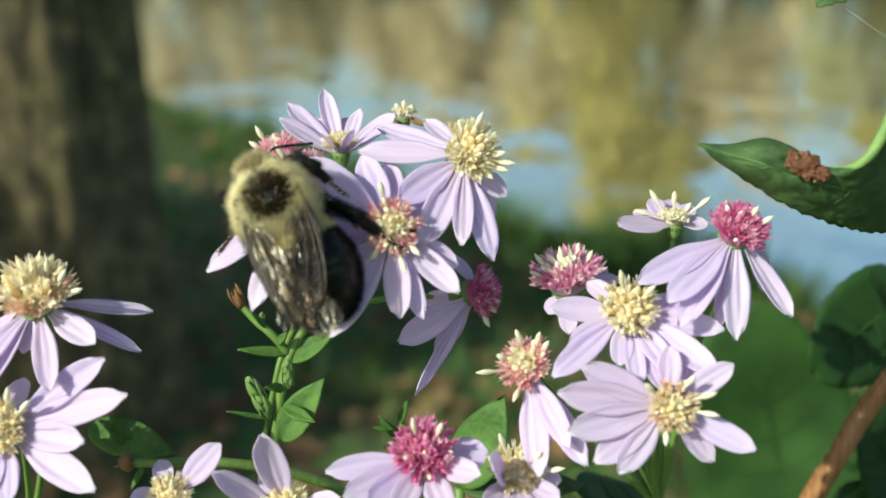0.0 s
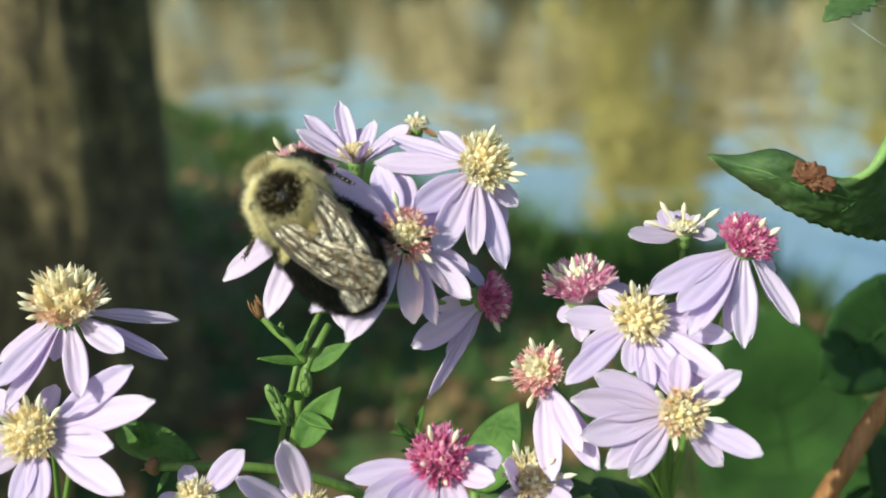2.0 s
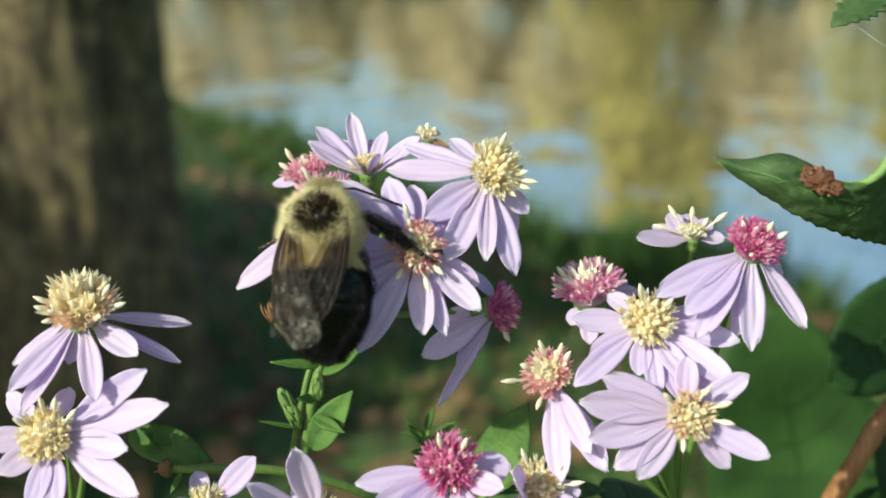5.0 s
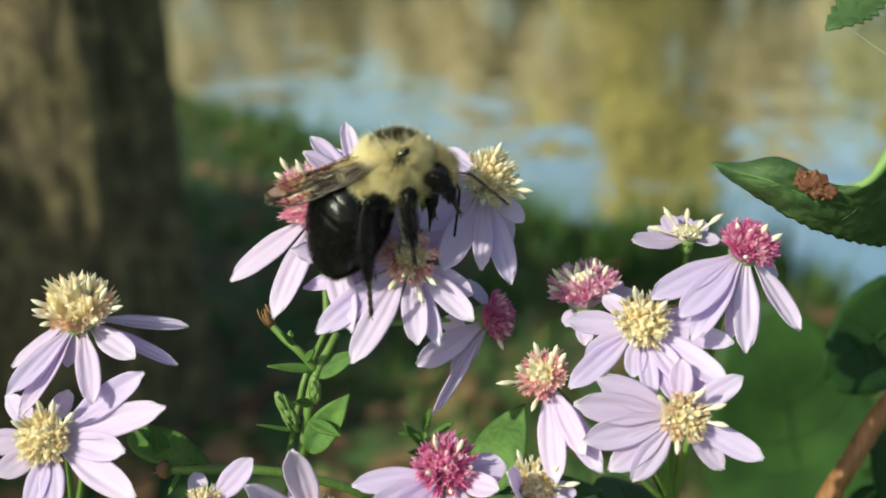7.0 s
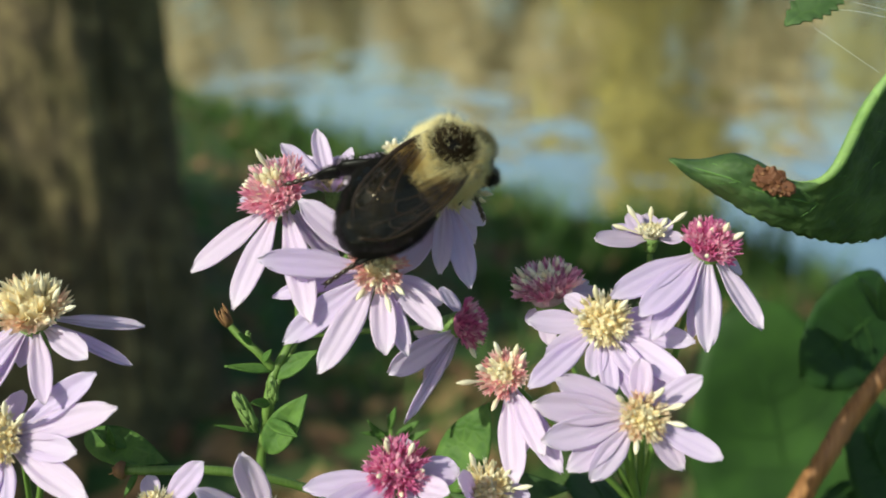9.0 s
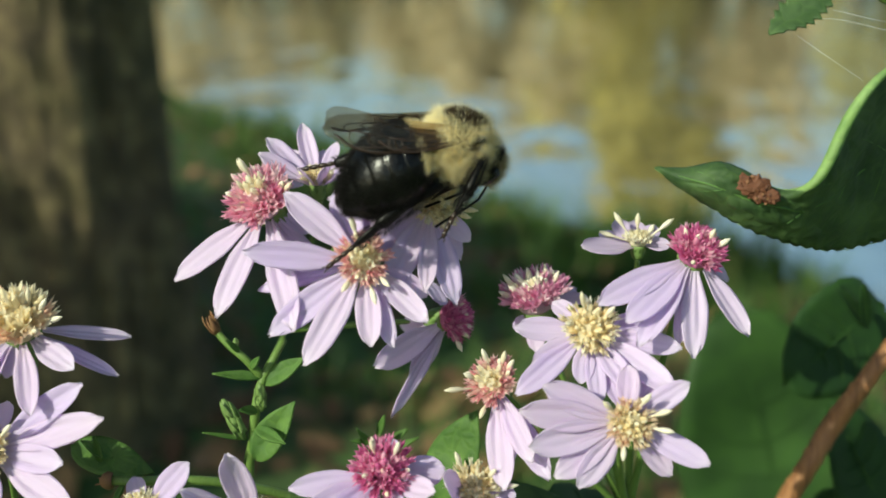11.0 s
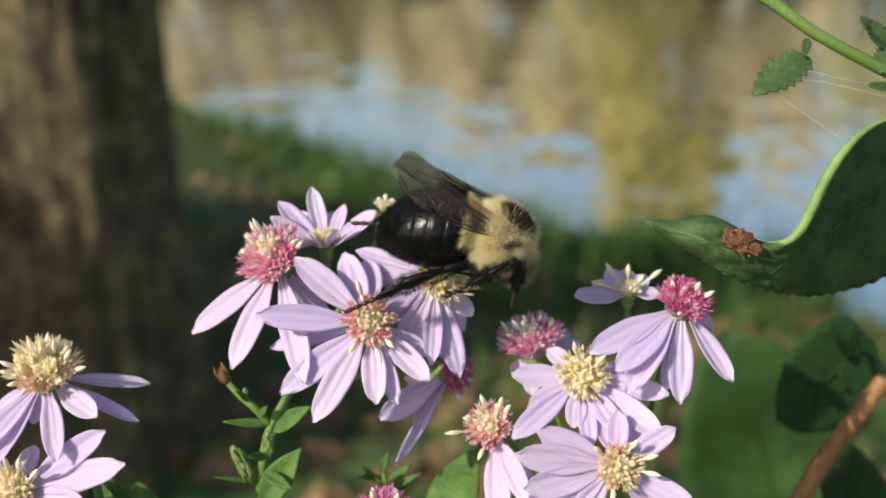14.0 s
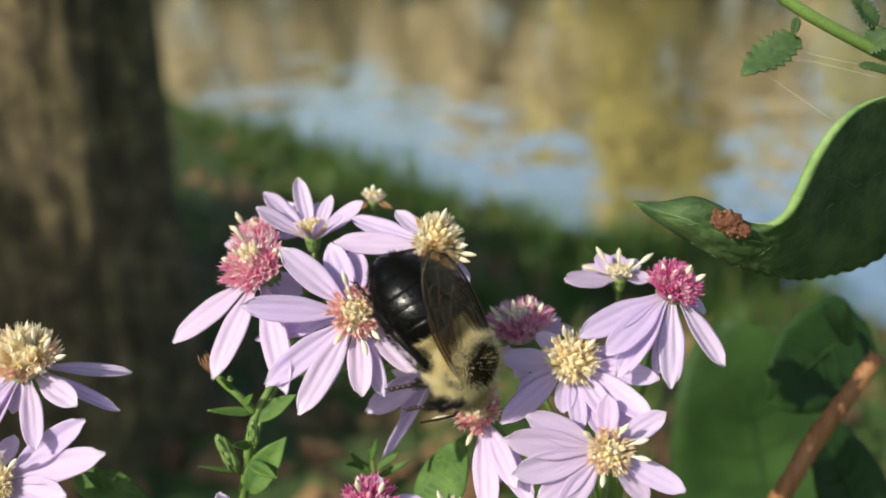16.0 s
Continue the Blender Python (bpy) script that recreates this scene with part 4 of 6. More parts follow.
SHRUB_LEAVES = [((34.2, 22.6, 2), (29.2, 19.6, 3), 3.0, (0, 0.5, 0.85)), ((34.1, 24.3, 2), (33.6, 22.7, 3), 0.7, (0, 0.5, 0.85)), ((41.2, 23.7, 1), (38.9, 26.2, 2), 1.9, (0, 0.5, 0.85)), ((40.2, 21.8, 1), (42.3, 23.1, 2), 2.4, (0.2, 0.5, 0.85)), ((39.4, 20.2, 2), (42.7, 19.7, 2), 0.9, (0, 0.5, 0.8)), ((27.9, 29.9, 2), (25, 31.4, 2), 2.4, (0, 0.5, 0.8))]
SILK = [[(33.2, 20.7, 2), (35.6, 20.5, 2), (40.8, 19.2, 2)], [(31.7, 19.3, 2), (34.1, 17.6, 2), (37, 15.6, 2)], [(34.6, 21.4, 2), (37, 20.8, 2), (40.5, 20.3, 1)]]
TWIG_LINE = [(51.4, -7.8, -26), (48.3, -12, -26), (44.9, -17.8, -28), (42.5, -21.8, -28), (40.3, -26.9, -30), (38.1, -33.5, -32)]
BACK_LEAVES = [((69.7, -61.6, -122), (54.8, -9.2, -110), 35.3, (-0.1, 0.35, 0.93), 0.06), ((55, -4.6, -40), (42.1, -13.8, -34), 12.9, (0.7, 0.3, 0.65), 0.08), ((55.8, -31.6, -40), (48.3, -16.2, -36), 10.2, (0.1, 0.5, 0.85), 0.1), ((25.7, -31.7, -30), (14.1, -22.6, -20), 8.2, (0, 0.7, 0.6), 0.1), ((50.8, -6.8, -34), (46.7, -2.3, -30), 2.2, (0, 0.5, 0.85), 0.2), ((51.1, -7.2, -34), (49.4, -2.3, -30), 1.9, (0, 0.5, 0.85), 0.2), ((53.1, -28.9, -40), (44.4, -35.3, -36), 9.5, (0, 0.5, 0.85), 0.1)]
MID_LEAF = ((1.5, -21.5, -10), (5.3, -13, -8), 5.2, (13.3, -21.4, -12), 4.0)
MID_SHOOT = [((-3.9, -16.1, -12), (-3.3, -13.8, -11), 0.8), ((-3.9, -16.6, -12), (-6.5, -16.2, -11), 0.6), ((-3.3, -16.9, -12), (-1.1, -15.1, -11), 0.9), ((-3.3, -17.7, -12), (-0.1, -15.9, -11), 0.7), ((-3.9, -17.7, -12), (-5.9, -15.1, -11), 0.8), ((-3.3, -18.2, -12), (-5.4, -18, -11), 0.8)]
MID_STEM = [(-3.9, -14.7, -12), (-3.6, -17.2, -12), (-2.3, -20.4, -12), (0.5, -22.8, -11)]
SWAY_L = [(0, 0.01, 0.24, 0.0), (0.5, -0.04, 0.06, 0.0), (1, 0.02, 0.07, 0.0), (1.5, 0.01, 0.16, 0.0), (2, 0.01, 0.19, 0.0), (2.5, 0.03, -0.04, 0.0), (3, 0.10, 0.01, 0.0), (3.5, -0.05, 0.01, 0.0), (4, 0.05, 0.02, 0.0), (6.5, -0.02, -0.02, 0.0), (7, 0.00, 0.00, 0.0), (7.5, -0.25, -0.01, 0.0), (8, -0.25, 0.08, 0.0), (8.5, -0.32, 0.03, 0.0), (9, -0.37, -0.04, 0.0), (11.5, -0.49, -0.17, 0.0), (12, -0.42, -0.12, 0.0), (12.5, -0.50, 0.12, 0.0), (13, -0.32, -0.37, 0.0), (13.5, -0.30, -0.64, 0.0), (14, -0.44, -0.42, 0.0), (14.5, -0.49, -0.43, 0.0), (15, -0.45, -0.48, 0.0), (15.5, -0.57, -0.75, 0.0), (16, -0.67, -0.79, 0.0)]
SWAY_B = [(0, 0.16, 0.40, 0.0), (0.5, 0.00, 0.09, 0.0), (1, 0.11, 0.23, 0.0), (1.5, 0.02, 0.12, 0.0), (2, 0.12, 0.24, 0.0), (2.5, 0.00, 0.00, 0.0), (3, 0.13, -0.02, 0.0), (3.5, 0.00, 0.00, 0.0), (4, 0.06, -0.10, 0.0), (6.5, 0.04, -0.31, 0.0), (7, 0.08, -0.25, 0.0), (7.5, -0.26, -0.12, 0.0), (8, -0.31, -0.56, 0.0), (8.5, -0.44, -0.54, 0.0), (9, -0.51, -0.48, 0.0), (11.5, -0.89, 0.22, 0.0), (12, -1.16, 0.20, 0.0), (12.5, -1.00, 0.10, 0.0), (13, -0.92, -0.52, 0.0), (13.5, -0.94, -0.73, 0.0), (14, -1.03, -0.66, 0.0), (14.5, -1.04, -0.43, 0.0), (15, -0.97, -0.45, 0.0), (15.5, -1.04, -0.89, 0.0), (16, -1.18, -0.94, 0.0)]
SWAY_CF = [(0, -0.33, 1.32, 0.0), (0.5, -0.56, 1.05, 0.0), (1, -0.83, 1.50, 0.0), (1.5, -0.55, 1.50, 0.0), (2, -0.67, 1.56, 0.0), (2.5, -0.89, 1.54, 0.0), (3, -0.57, 1.11, 0.0), (3.5, -0.66, 0.86, 0.0), (4, -0.60, 0.90, 0.0), (6.5, -0.81, 0.57, 0.0), (7, -0.83, 0.27, 0.0), (7.5, -0.15, -0.30, 0.0), (8, 0.07, -0.71, 0.0), (8.5, 0.20, -0.75, 0.0), (9, -0.03, -0.54, 0.0), (11.5, -0.20, 0.81, 0.0), (12, -0.16, 0.62, 0.0), (12.5, -0.19, 0.46, 0.0), (13, 0.00, 0.00, 0.0), (13.5, 0.04, -0.33, 0.0), (14, -0.15, -0.17, 0.0), (14.5, -0.21, -0.17, 0.0), (15, -0.18, -0.11, 0.0), (15.5, -0.49, -1.00, 0.0), (16, -0.22, -0.84, 0.0)]
SWAY_CS = [(0, 0.16, 0.53, 0.0), (0.5, 0.08, 0.43, 0.0), (1, -0.03, 0.35, 0.0), (1.5, -0.06, 0.35, 0.0), (2, -0.07, 0.37, 0.0), (2.5, -0.14, 0.18, 0.0), (3, 0.00, 0.25, 0.0), (3.5, -0.03, 0.26, 0.0), (4, 0.04, 0.27, 0.0), (6.5, -0.04, 0.00, 0.0), (7, 0.00, 0.00, 0.0), (7.5, -0.11, 0.05, 0.0), (8, -0.20, -0.10, 0.0), (8.5, -0.29, -0.09, 0.0), (9, -0.29, -0.05, 0.0), (11.5, -0.34, 0.10, 0.0), (12, -0.43, 0.16, 0.0), (12.5, -0.32, 0.07, 0.0), (13, -0.53, -0.44, 0.0), (13.5, -0.51, -0.60, 0.0), (14, -0.58, -0.49, 0.0), (14.5, -0.46, -0.40, 0.0), (15, -0.46, -0.41, 0.0), (15.5, -0.48, -0.67, 0.0), (16, -0.66, -0.76, 0.0)]
SWAY_LEAF = [(0, 0.14, -0.29, 0.0), (0.5, 0.08, -0.20, 0.0), (1, 0.21, -0.22, 0.0), (1.5, 0.18, -0.02, 0.0), (2, 0.22, -0.05, 0.0), (2.5, 0.27, -0.14, 0.0), (3, 0.31, 0.02, 0.0), (3.5, 0.14, 0.02, 0.0), (4, 0.21, -0.08, 0.0), (6.5, 0.22, 0.02, 0.0), (7, 0.24, -0.12, 0.0), (7.5, 0.03, -0.12, 0.0), (8, 0.04, 0.14, 0.0), (8.5, 0.00, 0.09, 0.0), (9, 0.00, 0.00, 0.0), (11.5, -0.04, -0.17, 0.0), (12, 0.06, -0.24, 0.0), (12.5, 0.02, -0.12, 0.0), (13, 0.25, 0.15, 0.0), (13.5, 0.27, 0.11, 0.0), (14, 0.11, 0.18, 0.0), (14.5, 0.05, 0.10, 0.0), (15, 0.09, 0.13, 0.0), (15.5, -0.02, 0.32, 0.0), (16, -0.13, 0.26, 0.0)]
SWAY_TWIG = [(0, -0.45, -0.17, 0.0), (0.5, -0.48, -0.07, 0.0), (1, -0.22, -0.28, 0.0), (1.5, -0.06, -0.25, 0.0), (2, -0.20, -0.31, 0.0), (2.5, -0.14, -0.34, 0.0), (3, -0.01, -0.25, 0.0), (3.5, -0.11, -0.11, 0.0), (4, -0.05, -0.21, 0.0), (6.5, -0.28, -0.32, 0.0), (7, -0.27, -0.21, 0.0), (7.5, -0.29, -0.12, 0.0), (8, -0.04, 0.03, 0.0), (8.5, -0.15, 0.13, 0.0), (9, 0.00, 0.00, 0.0), (11.5, -0.71, -0.32, 0.0), (12, -0.43, -0.41, 0.0), (12.5, -0.46, -0.45, 0.0), (13, -0.10, -0.50, 0.0), (13.5, -0.06, -0.30, 0.0), (14, -0.01, -0.43, 0.0), (14.5, -0.04, -0.49, 0.0), (15, -0.21, -0.09, 0.0), (15.5, 0.12, 0.29, 0.0), (16, -0.18, 0.60, 0.0)]
SWAY_ROSE = [(0, 1.2, -1.9, 0), (1.5, 0.9, -2, 0), (3, 1, -2.2, 0), (4, 1, -2, 0), (6.5, 1, -1.5, 0), (7, 0.9, -0.4, 0), (7.5, 0.5, 0.6, 0), (8, 0.25, 1.1, 0), (9, 0.2, 1.1, 0), (11.5, 0, -0.3, 0), (12.5, 0.25, 0.2, 0), (14.5, 0.05, 0.35, 0), (15.2, 0, 0.3, 0), (15.7, -0.2, -1, 0), (16, -0.2, -1.2, 0)]
SWAY_CREAM = [(0, -0.19, -0.36, 0.0), (0.5, -0.01, -0.08, 0.0), (1, -0.03, -0.36, 0.0), (1.5, -0.12, -0.38, 0.0), (2, -0.07, -0.43, 0.0), (2.5, 0.05, -0.48, 0.0), (3, 0.00, -0.18, 0.0), (3.5, 0.00, 0.00, 0.0), (4, 0.01, -0.07, 0.0), (6.5, 0.14, 0.05, 0.0), (7, 0.22, 0.04, 0.0), (9, -0.62, 0.47, 0.0), (12.5, -0.55, -2.81, 0.0), (14.5, -0.19, -2.68, 0.0), (16, 0.39, -0.68, 0.0)]
CREAM_HEAD, ROSE_HEAD = 3, 0
BEE_SIZE = 1.06
BEE_ROWS = []  # seconds, middle of the thorax, the way ahead, the way up
BEE_ROWS.append((0, (-12.36, 3.22, 8), (-0.49, 0.87, 0.02), (0.1, 0.03, 0.99)))
BEE_ROWS.append((0.5, (-12.8, 3.39, 8), (-0.45, 0.89, -0.05), (-0.01, 0.06, 1)))
BEE_ROWS.append((1, (-12.64, 5.51, 8), (-0.36, 0.93, -0.09), (0.09, 0.13, 0.99)))
BEE_ROWS.append((1.5, (-11.99, 4.8, 8), (-0.52, 0.85, -0.08), (0.09, 0.15, 0.98)))
BEE_ROWS.append((2, (-12.97, 4.33, 8), (-0.63, 0.78, -0), (0.05, 0.05, 1)))
BEE_ROWS.append((2.5, (-13.91, 4.23, 8), (-0.66, 0.75, -0.04), (0.02, 0.07, 1)))
BEE_ROWS.append((3, (-12.78, 1.01, 8), (-0.69, 0.72, 0.05), (-0, -0.07, 1)))
BEE_ROWS.append((3.5, (-12.06, 0.74, 8), (-0.52, 0.84, 0.13), (-0.04, -0.18, 0.98)))
BEE_ROWS.append((4, (-11.54, 1.63, 8), (-0.38, 0.93, 0), (-0.07, -0.03, 1)))
BEE_ROWS.append((5.2, (-11.4, 2.7, 8), (0, 0.97, -0.22), (0, 0.2, 0.97)))
BEE_ROWS.append((6.5, (-10.75, 4.07, 9), (0.34, 0.92, -0.12), (-0.14, 0.14, 0.98)))
BEE_ROWS.append((7, (-5.3, 7.8, 8), (0.9, 0.42, 0.03), (-0.38, 0.87, 0.32)))
BEE_ROWS.append((7.5, (-1.43, 8.02, 8), (0.92, 0.34, -0.15), (-0.22, 0.87, 0.43)))
BEE_ROWS.append((8, (1.41, 6.47, 8.01), (0.89, 0.36, -0.28), (0.16, 0.32, 0.93)))
BEE_ROWS.append((8.5, (2.8, 6.49, 8), (0.85, 0.47, -0.23), (0.14, 0.21, 0.97)))
BEE_ROWS.append((9, (1.96, 8.15, 8), (0.8, 0.58, -0.17), (0, 0.28, 0.96)))
BEE_ROWS.append((10.2, (3.1, 9.5, 7), (0.88, 0.35, -0.3), (0.15, 0.68, 0.72)))
BEE_ROWS.append((11.5, (5.18, 10.24, 6.02), (0.98, 0.1, -0.16), (-0.03, 0.92, 0.39)))
BEE_ROWS.append((12, (7.32, 9.98, 6.02), (0.99, -0.05, -0.15), (0.1, 0.93, 0.34)))
BEE_ROWS.append((12.5, (7.79, 8.92, 6.01), (0.98, -0.2, -0.05), (0.2, 0.87, 0.45)))
BEE_ROWS.append((13, (7.03, 7.39, 6.01), (0.91, -0.38, -0.17), (0.41, 0.75, 0.51)))
BEE_ROWS.append((13.5, (7.07, 6.76, 6.01), (0.94, -0.32, -0.13), (0.34, 0.76, 0.55)))
BEE_ROWS.append((14, (7.46, 7.31, 6.01), (0.95, -0.31, -0.08), (0.31, 0.8, 0.52)))
BEE_ROWS.append((14.5, (7.77, 6.81, 6), (0.9, -0.42, -0.11), (0.43, 0.83, 0.36)))
BEE_ROWS.append((15, (7.37, 7.87, 6.01), (0.98, -0.19, -0.07), (0.2, 0.92, 0.33)))
BEE_ROWS.append((15.3, (7.4, 3.6, 7), (0.85, -0.5, -0.1), (0.45, 0.72, 0.5)))
BEE_ROWS.append((15.5, (6.4, -0.7, 8), (0.72, -0.67, -0.15), (0.52, 0.38, 0.77)))
BEE_ROWS.append((16, (5.1, -4.1, 8), (0.5, -0.85, -0.15), (0.56, 0.22, 0.8)))
ABDOMEN_ROWS = [(0, 4), (2.5, 4), (3, 3), (3.5, 2), (4, 3), (6.5, 13), (7, 26), (7.5, 15), (8, 11), (8.5, 5), (9, 5), (11.5, 9), (12, 9), (12.5, 8), (14, 8), (14.5, 9), (15, 8), (15.5, 8), (16, 6)]  # seconds, droop
FOOT_ROWS = {}  # seconds, where the foot stands
FOOT_ROWS['foreleg', 1] = [(0, -15.7, 3.8, 3.2), (0.5, -15.6, 3.8, 2.9), (1, -15.8, 6.0, 3.1), (1.5, -15.3, 4.7, 3.2), (2, -16.1, 4.3, 3.1), (2.5, -16.9, 4.0, 3.0), (3, -15.8, 1.4, 3.0), (3.5, -14.9, 2.3, 3.1), (4, -14.0, 2.8, 2.8), (6.5, -12.7, 6.0, 3.8), (7, -2.4, 4.0, 4.8), (7.5, 1.4, 5.4, 3.7), (8, 1.4, 7.6, 2.3), (8.5, 2.6, 8.2, 2.5), (9, 2.1, 9.6, 2.4), (11.5, 7.6, 7.0, 1.8), (12, 9.3, 6.2, 2.0), (12.5, 9.7, 5.3, 1.9), (13, 7.8, 3.9, 1.4), (13.5, 8.2, 3.5, 1.3), (14, 8.8, 3.8, 1.6), (14.5, 8.3, 2.6, 2.1), (15, 9.1, 3.8, 2.3), (15.5, 5.7, -3.8, 3.1), (16, 2.8, -7.5, 3.7)]
FOOT_ROWS['foreleg', -1] = [(0, -7.4, 4.1, 6.5), (0.5, -7.8, 4.5, 6.5), (1, -8.1, 5.7, 6.5), (1.5, -7.4, 5.7, 6.5), (2, -8.5, 6.0, 6.5), (2.5, -9.3, 5.9, 6.5), (3, -8.8, 3.7, 6.5), (3.5, -7.9, 3.2, 6.5), (4, -7.4, 3.0, 6.5), (6.5, -8.7, 4.7, 3.6), (7, -0.4, 4.2, 7.0), (7.5, 2.1, 4.0, 7.0), (8, 3.3, 3.9, 3.2), (8.5, 4.9, 4.6, 2.9), (9, 4.8, 6.4, 3.2), (11.5, 4.6, 6.0, 7.0), (12, 5.3, 5.0, 7.0), (12.5, 5.4, 4.3, 7.0), (13, 5.0, 3.1, 7.0), (13.5, 7.9, 1.1, 4.8), (14, 8.4, 1.6, 5.2), (14.5, 8.1, 1.0, 6.0), (15, 9.2, 2.3, 6.3), (15.5, 4.0, -5.8, 6.4), (16, 0.8, -8.2, 7.4)]
FOOT_ROWS['midleg', 1] = [(0, -15.9, 0.7, 6.0), (0.5, -16.8, 1.1, 6.0), (1, -16.9, 2.4, 6.5), (1.5, -16.0, 1.6, 6.5), (2, -16.3, 0.7, 6.5), (2.5, -17.0, 0.5, 6.5), (3, -15.8, -2.2, 2.5), (3.5, -15.6, -1.1, 2.2), (4, -15.7, -0.7, 6.0), (6.5, -15.9, 4.5, 4.2), (7, -5.0, 3.5, 2.5), (7.5, -1.5, 5.1, 1.6), (8, -2.0, 8.7, 2.2), (8.5, -0.8, 9.1, 2.5), (9, -1.5, 9.9, 2.1), (11.5, 4.8, 7.2, -0.3), (12, 6.5, 6.7, -0.2), (12.5, 7.3, 6.4, -0.5), (13, 5.5, 5.8, -0.7), (13.5, 5.9, 5.2, -0.8), (14, 6.6, 5.4, -0.7), (14.5, 6.0, 4.0, -0.2), (15, 6.6, 4.5, -0.1), (15.5, 4.8, -1.0, 1.1), (16, 2.9, -4.9, 1.3)]
FOOT_ROWS['midleg', -1] = [(0, -2.3, -0.3, 5.5), (0.5, -2.6, -0.6, 5.5), (1, -2.8, -0.2, 5.5), (1.5, -2.6, -0.4, 5.5), (2, -2.6, -0.3, 5.5), (2.5, -2.9, -0.3, 5.5), (3, -2.6, -0.6, 5.5), (3.5, -2.6, -0.7, 5.5), (4, -2.5, -0.8, 5.5), (6.5, -3.4, 1.4, 6.0), (7, -3.9, 0.3, 7.0), (7.5, -3.0, 0.3, 7.0), (8, 2.9, 1.0, 7.0), (8.5, 3.5, 1.1, 7.0), (9, 4.6, 3.9, 8.0), (11.5, 2.2, 2.6, 8.0), (12, 2.6, 2.3, 7.5), (12.5, 2.5, 2.3, 7.5), (13, 2.7, 2.4, 7.5), (13.5, 2.6, 2.2, 7.5), (14, 2.9, 2.4, 7.5), (14.5, 2.8, 2.3, 7.5), (15, 2.7, 2.1, 7.5), (15.5, 2.7, -2.5, 8.0), (16, 0.6, -6.2, 7.0)]
FOOT_ROWS['hindleg', 1] = [(0, -12.4, -4.9, 3.5), (0.5, -12.6, -5.0, 3.9), (1, -13.8, -3.0, 4.5), (1.5, -11.8, -3.9, 4.6), (2, -11.5, -3.7, 3.6), (2.5, -12.0, -3.9, 3.8), (3, -10.4, -6.2, 2.7), (3.5, -11.1, -6.1, 1.8), (4, -11.7, -6.2, 3.0), (6.5, -16.9, -2.1, 5.7), (7, -11.4, 1.9, 4.0), (7.5, -7.5, 2.6, 3.5), (8, -13.1, 6.3, 3.0), (8.5, -12.7, 6.3, 3.0), (9, -12.8, 6.3, 3.0), (11.5, -8.1, 9.1, 1.0), (12, -7.4, 9.3, 1.0), (12.5, -6.9, 9.1, 1.0), (13, -6.2, 9.0, 1.0), (13.5, -5.8, 8.6, 1.0), (14, -5.9, 8.7, 1.0), (14.5, -6.2, 8.8, 1.0), (15, -6.1, 8.6, 1.0), (15.5, -4.4, 7.1, 3.0), (16, 0.1, 1.3, 2.2)]
FOOT_ROWS['hindleg', -1] = [(0, -8.2, -1.3, 2.8), (0.5, -8.2, -1.5, 3.5), (1, -9.1, -0.2, 3.5), (1.5, -7.6, -0.3, 3.5), (2, -7.9, 0.5, 3.0), (2.5, -8.5, 0.5, 3.3), (3, -7.2, -1.6, 2.8), (3.5, -7.0, -2.3, 2.5), (4, -7.1, -3.0, 3.2), (6.5, -7.9, -3.5, 6.0), (7, -7.2, -3.7, 8.0), (7.5, -7.6, -2.2, 7.0), (8, -7.4, -1.6, 7.0), (8.5, -7.7, -1.6, 7.0), (9, -7.5, -1.4, 7.0), (11.5, -6.9, 0.4, 7.0), (12, -5.7, 1.7, 6.5), (12.5, -5.8, 1.6, 6.5), (13, -5.5, 0.8, 6.5), (13.5, -5.5, 0.7, 6.5), (14, -5.5, 1.1, 6.5), (14.5, -5.6, 1.0, 6.5), (15, -5.5, 1.4, 6.5), (15.5, -5.2, 1.0, 7.0), (16, -3.5, 2.1, 8.0)]
FEELER_ROWS = {}  # seconds, the way from the head to the tip
FEELER_ROWS[1] = [(0, 0.2, 0.15, -0.97), (2, 0.2, 0.15, -0.97), (2.5, -0.65, 0.72, 0.1), (3, 0.4, 0.85, 0.35), (3.5, 0.54, 0.75, 0.3), (4, 0.3, 0.5, -0.8), (4.8, 0.3, 0.3, -0.85), (8, -0.45, 0.2, -0.85), (16, -0.45, 0.2, -0.85)]
FEELER_ROWS[-1] = [(0, 0.0, -0.75, -0.66), (0.5, 0.0, -0.75, -0.66), (1, 0.1, -0.3, -0.95), (2, 0.1, -0.3, -0.95), (2.5, 0.4, -0.6, -0.65), (3, 0.51, -0.73, 0.46), (3.5, 0.1, -0.94, 0.33), (4, -0.1, -0.97, 0.1), (6.5, -0.37, -0.9, 0.21), (7, 0.53, -0.68, -0.5), (7.5, -0.62, -0.76, -0.18), (8, -0.45, -0.2, -0.85), (14, -0.45, -0.2, -0.85), (14.5, -0.33, -0.72, -0.61), (15, 0.21, -0.96, -0.18), (16, 0.15, -0.2, -0.97)]
HEAD_ROWS = [(0, 0), (8, 0), (9, 10), (11.5, 34), (15, 34), (15.6, 10), (16, 0)]  # seconds, tuck of the head
WING_ROWS = []  # seconds, lift, spread, roof slope, swing and bank of both
WING_ROWS += [(0, 16, -5, 2, -10, 6), (0.5, 16, -5, 2, -10, -4), (1, 15, -5, 0, -3, -18), (1.5, 15, -5, 0, 0, -18), (2, 15, -5, 0, 4, -16), (2.5, 15, -5, 0, 6, -15)]
WING_ROWS += [(3, 17, -5, 2, -5, 22), (3.5, 17, -5, 2, -5, 24), (4, 16, -5, 3, -4, 10), (5.2, 15, -3, 4, -8, -10), (6.5, 6, -2, 0, -14, -6), (7, -4, -3, 32, 0, 0), (7.5, 1, -3, 46, 0, 0)]
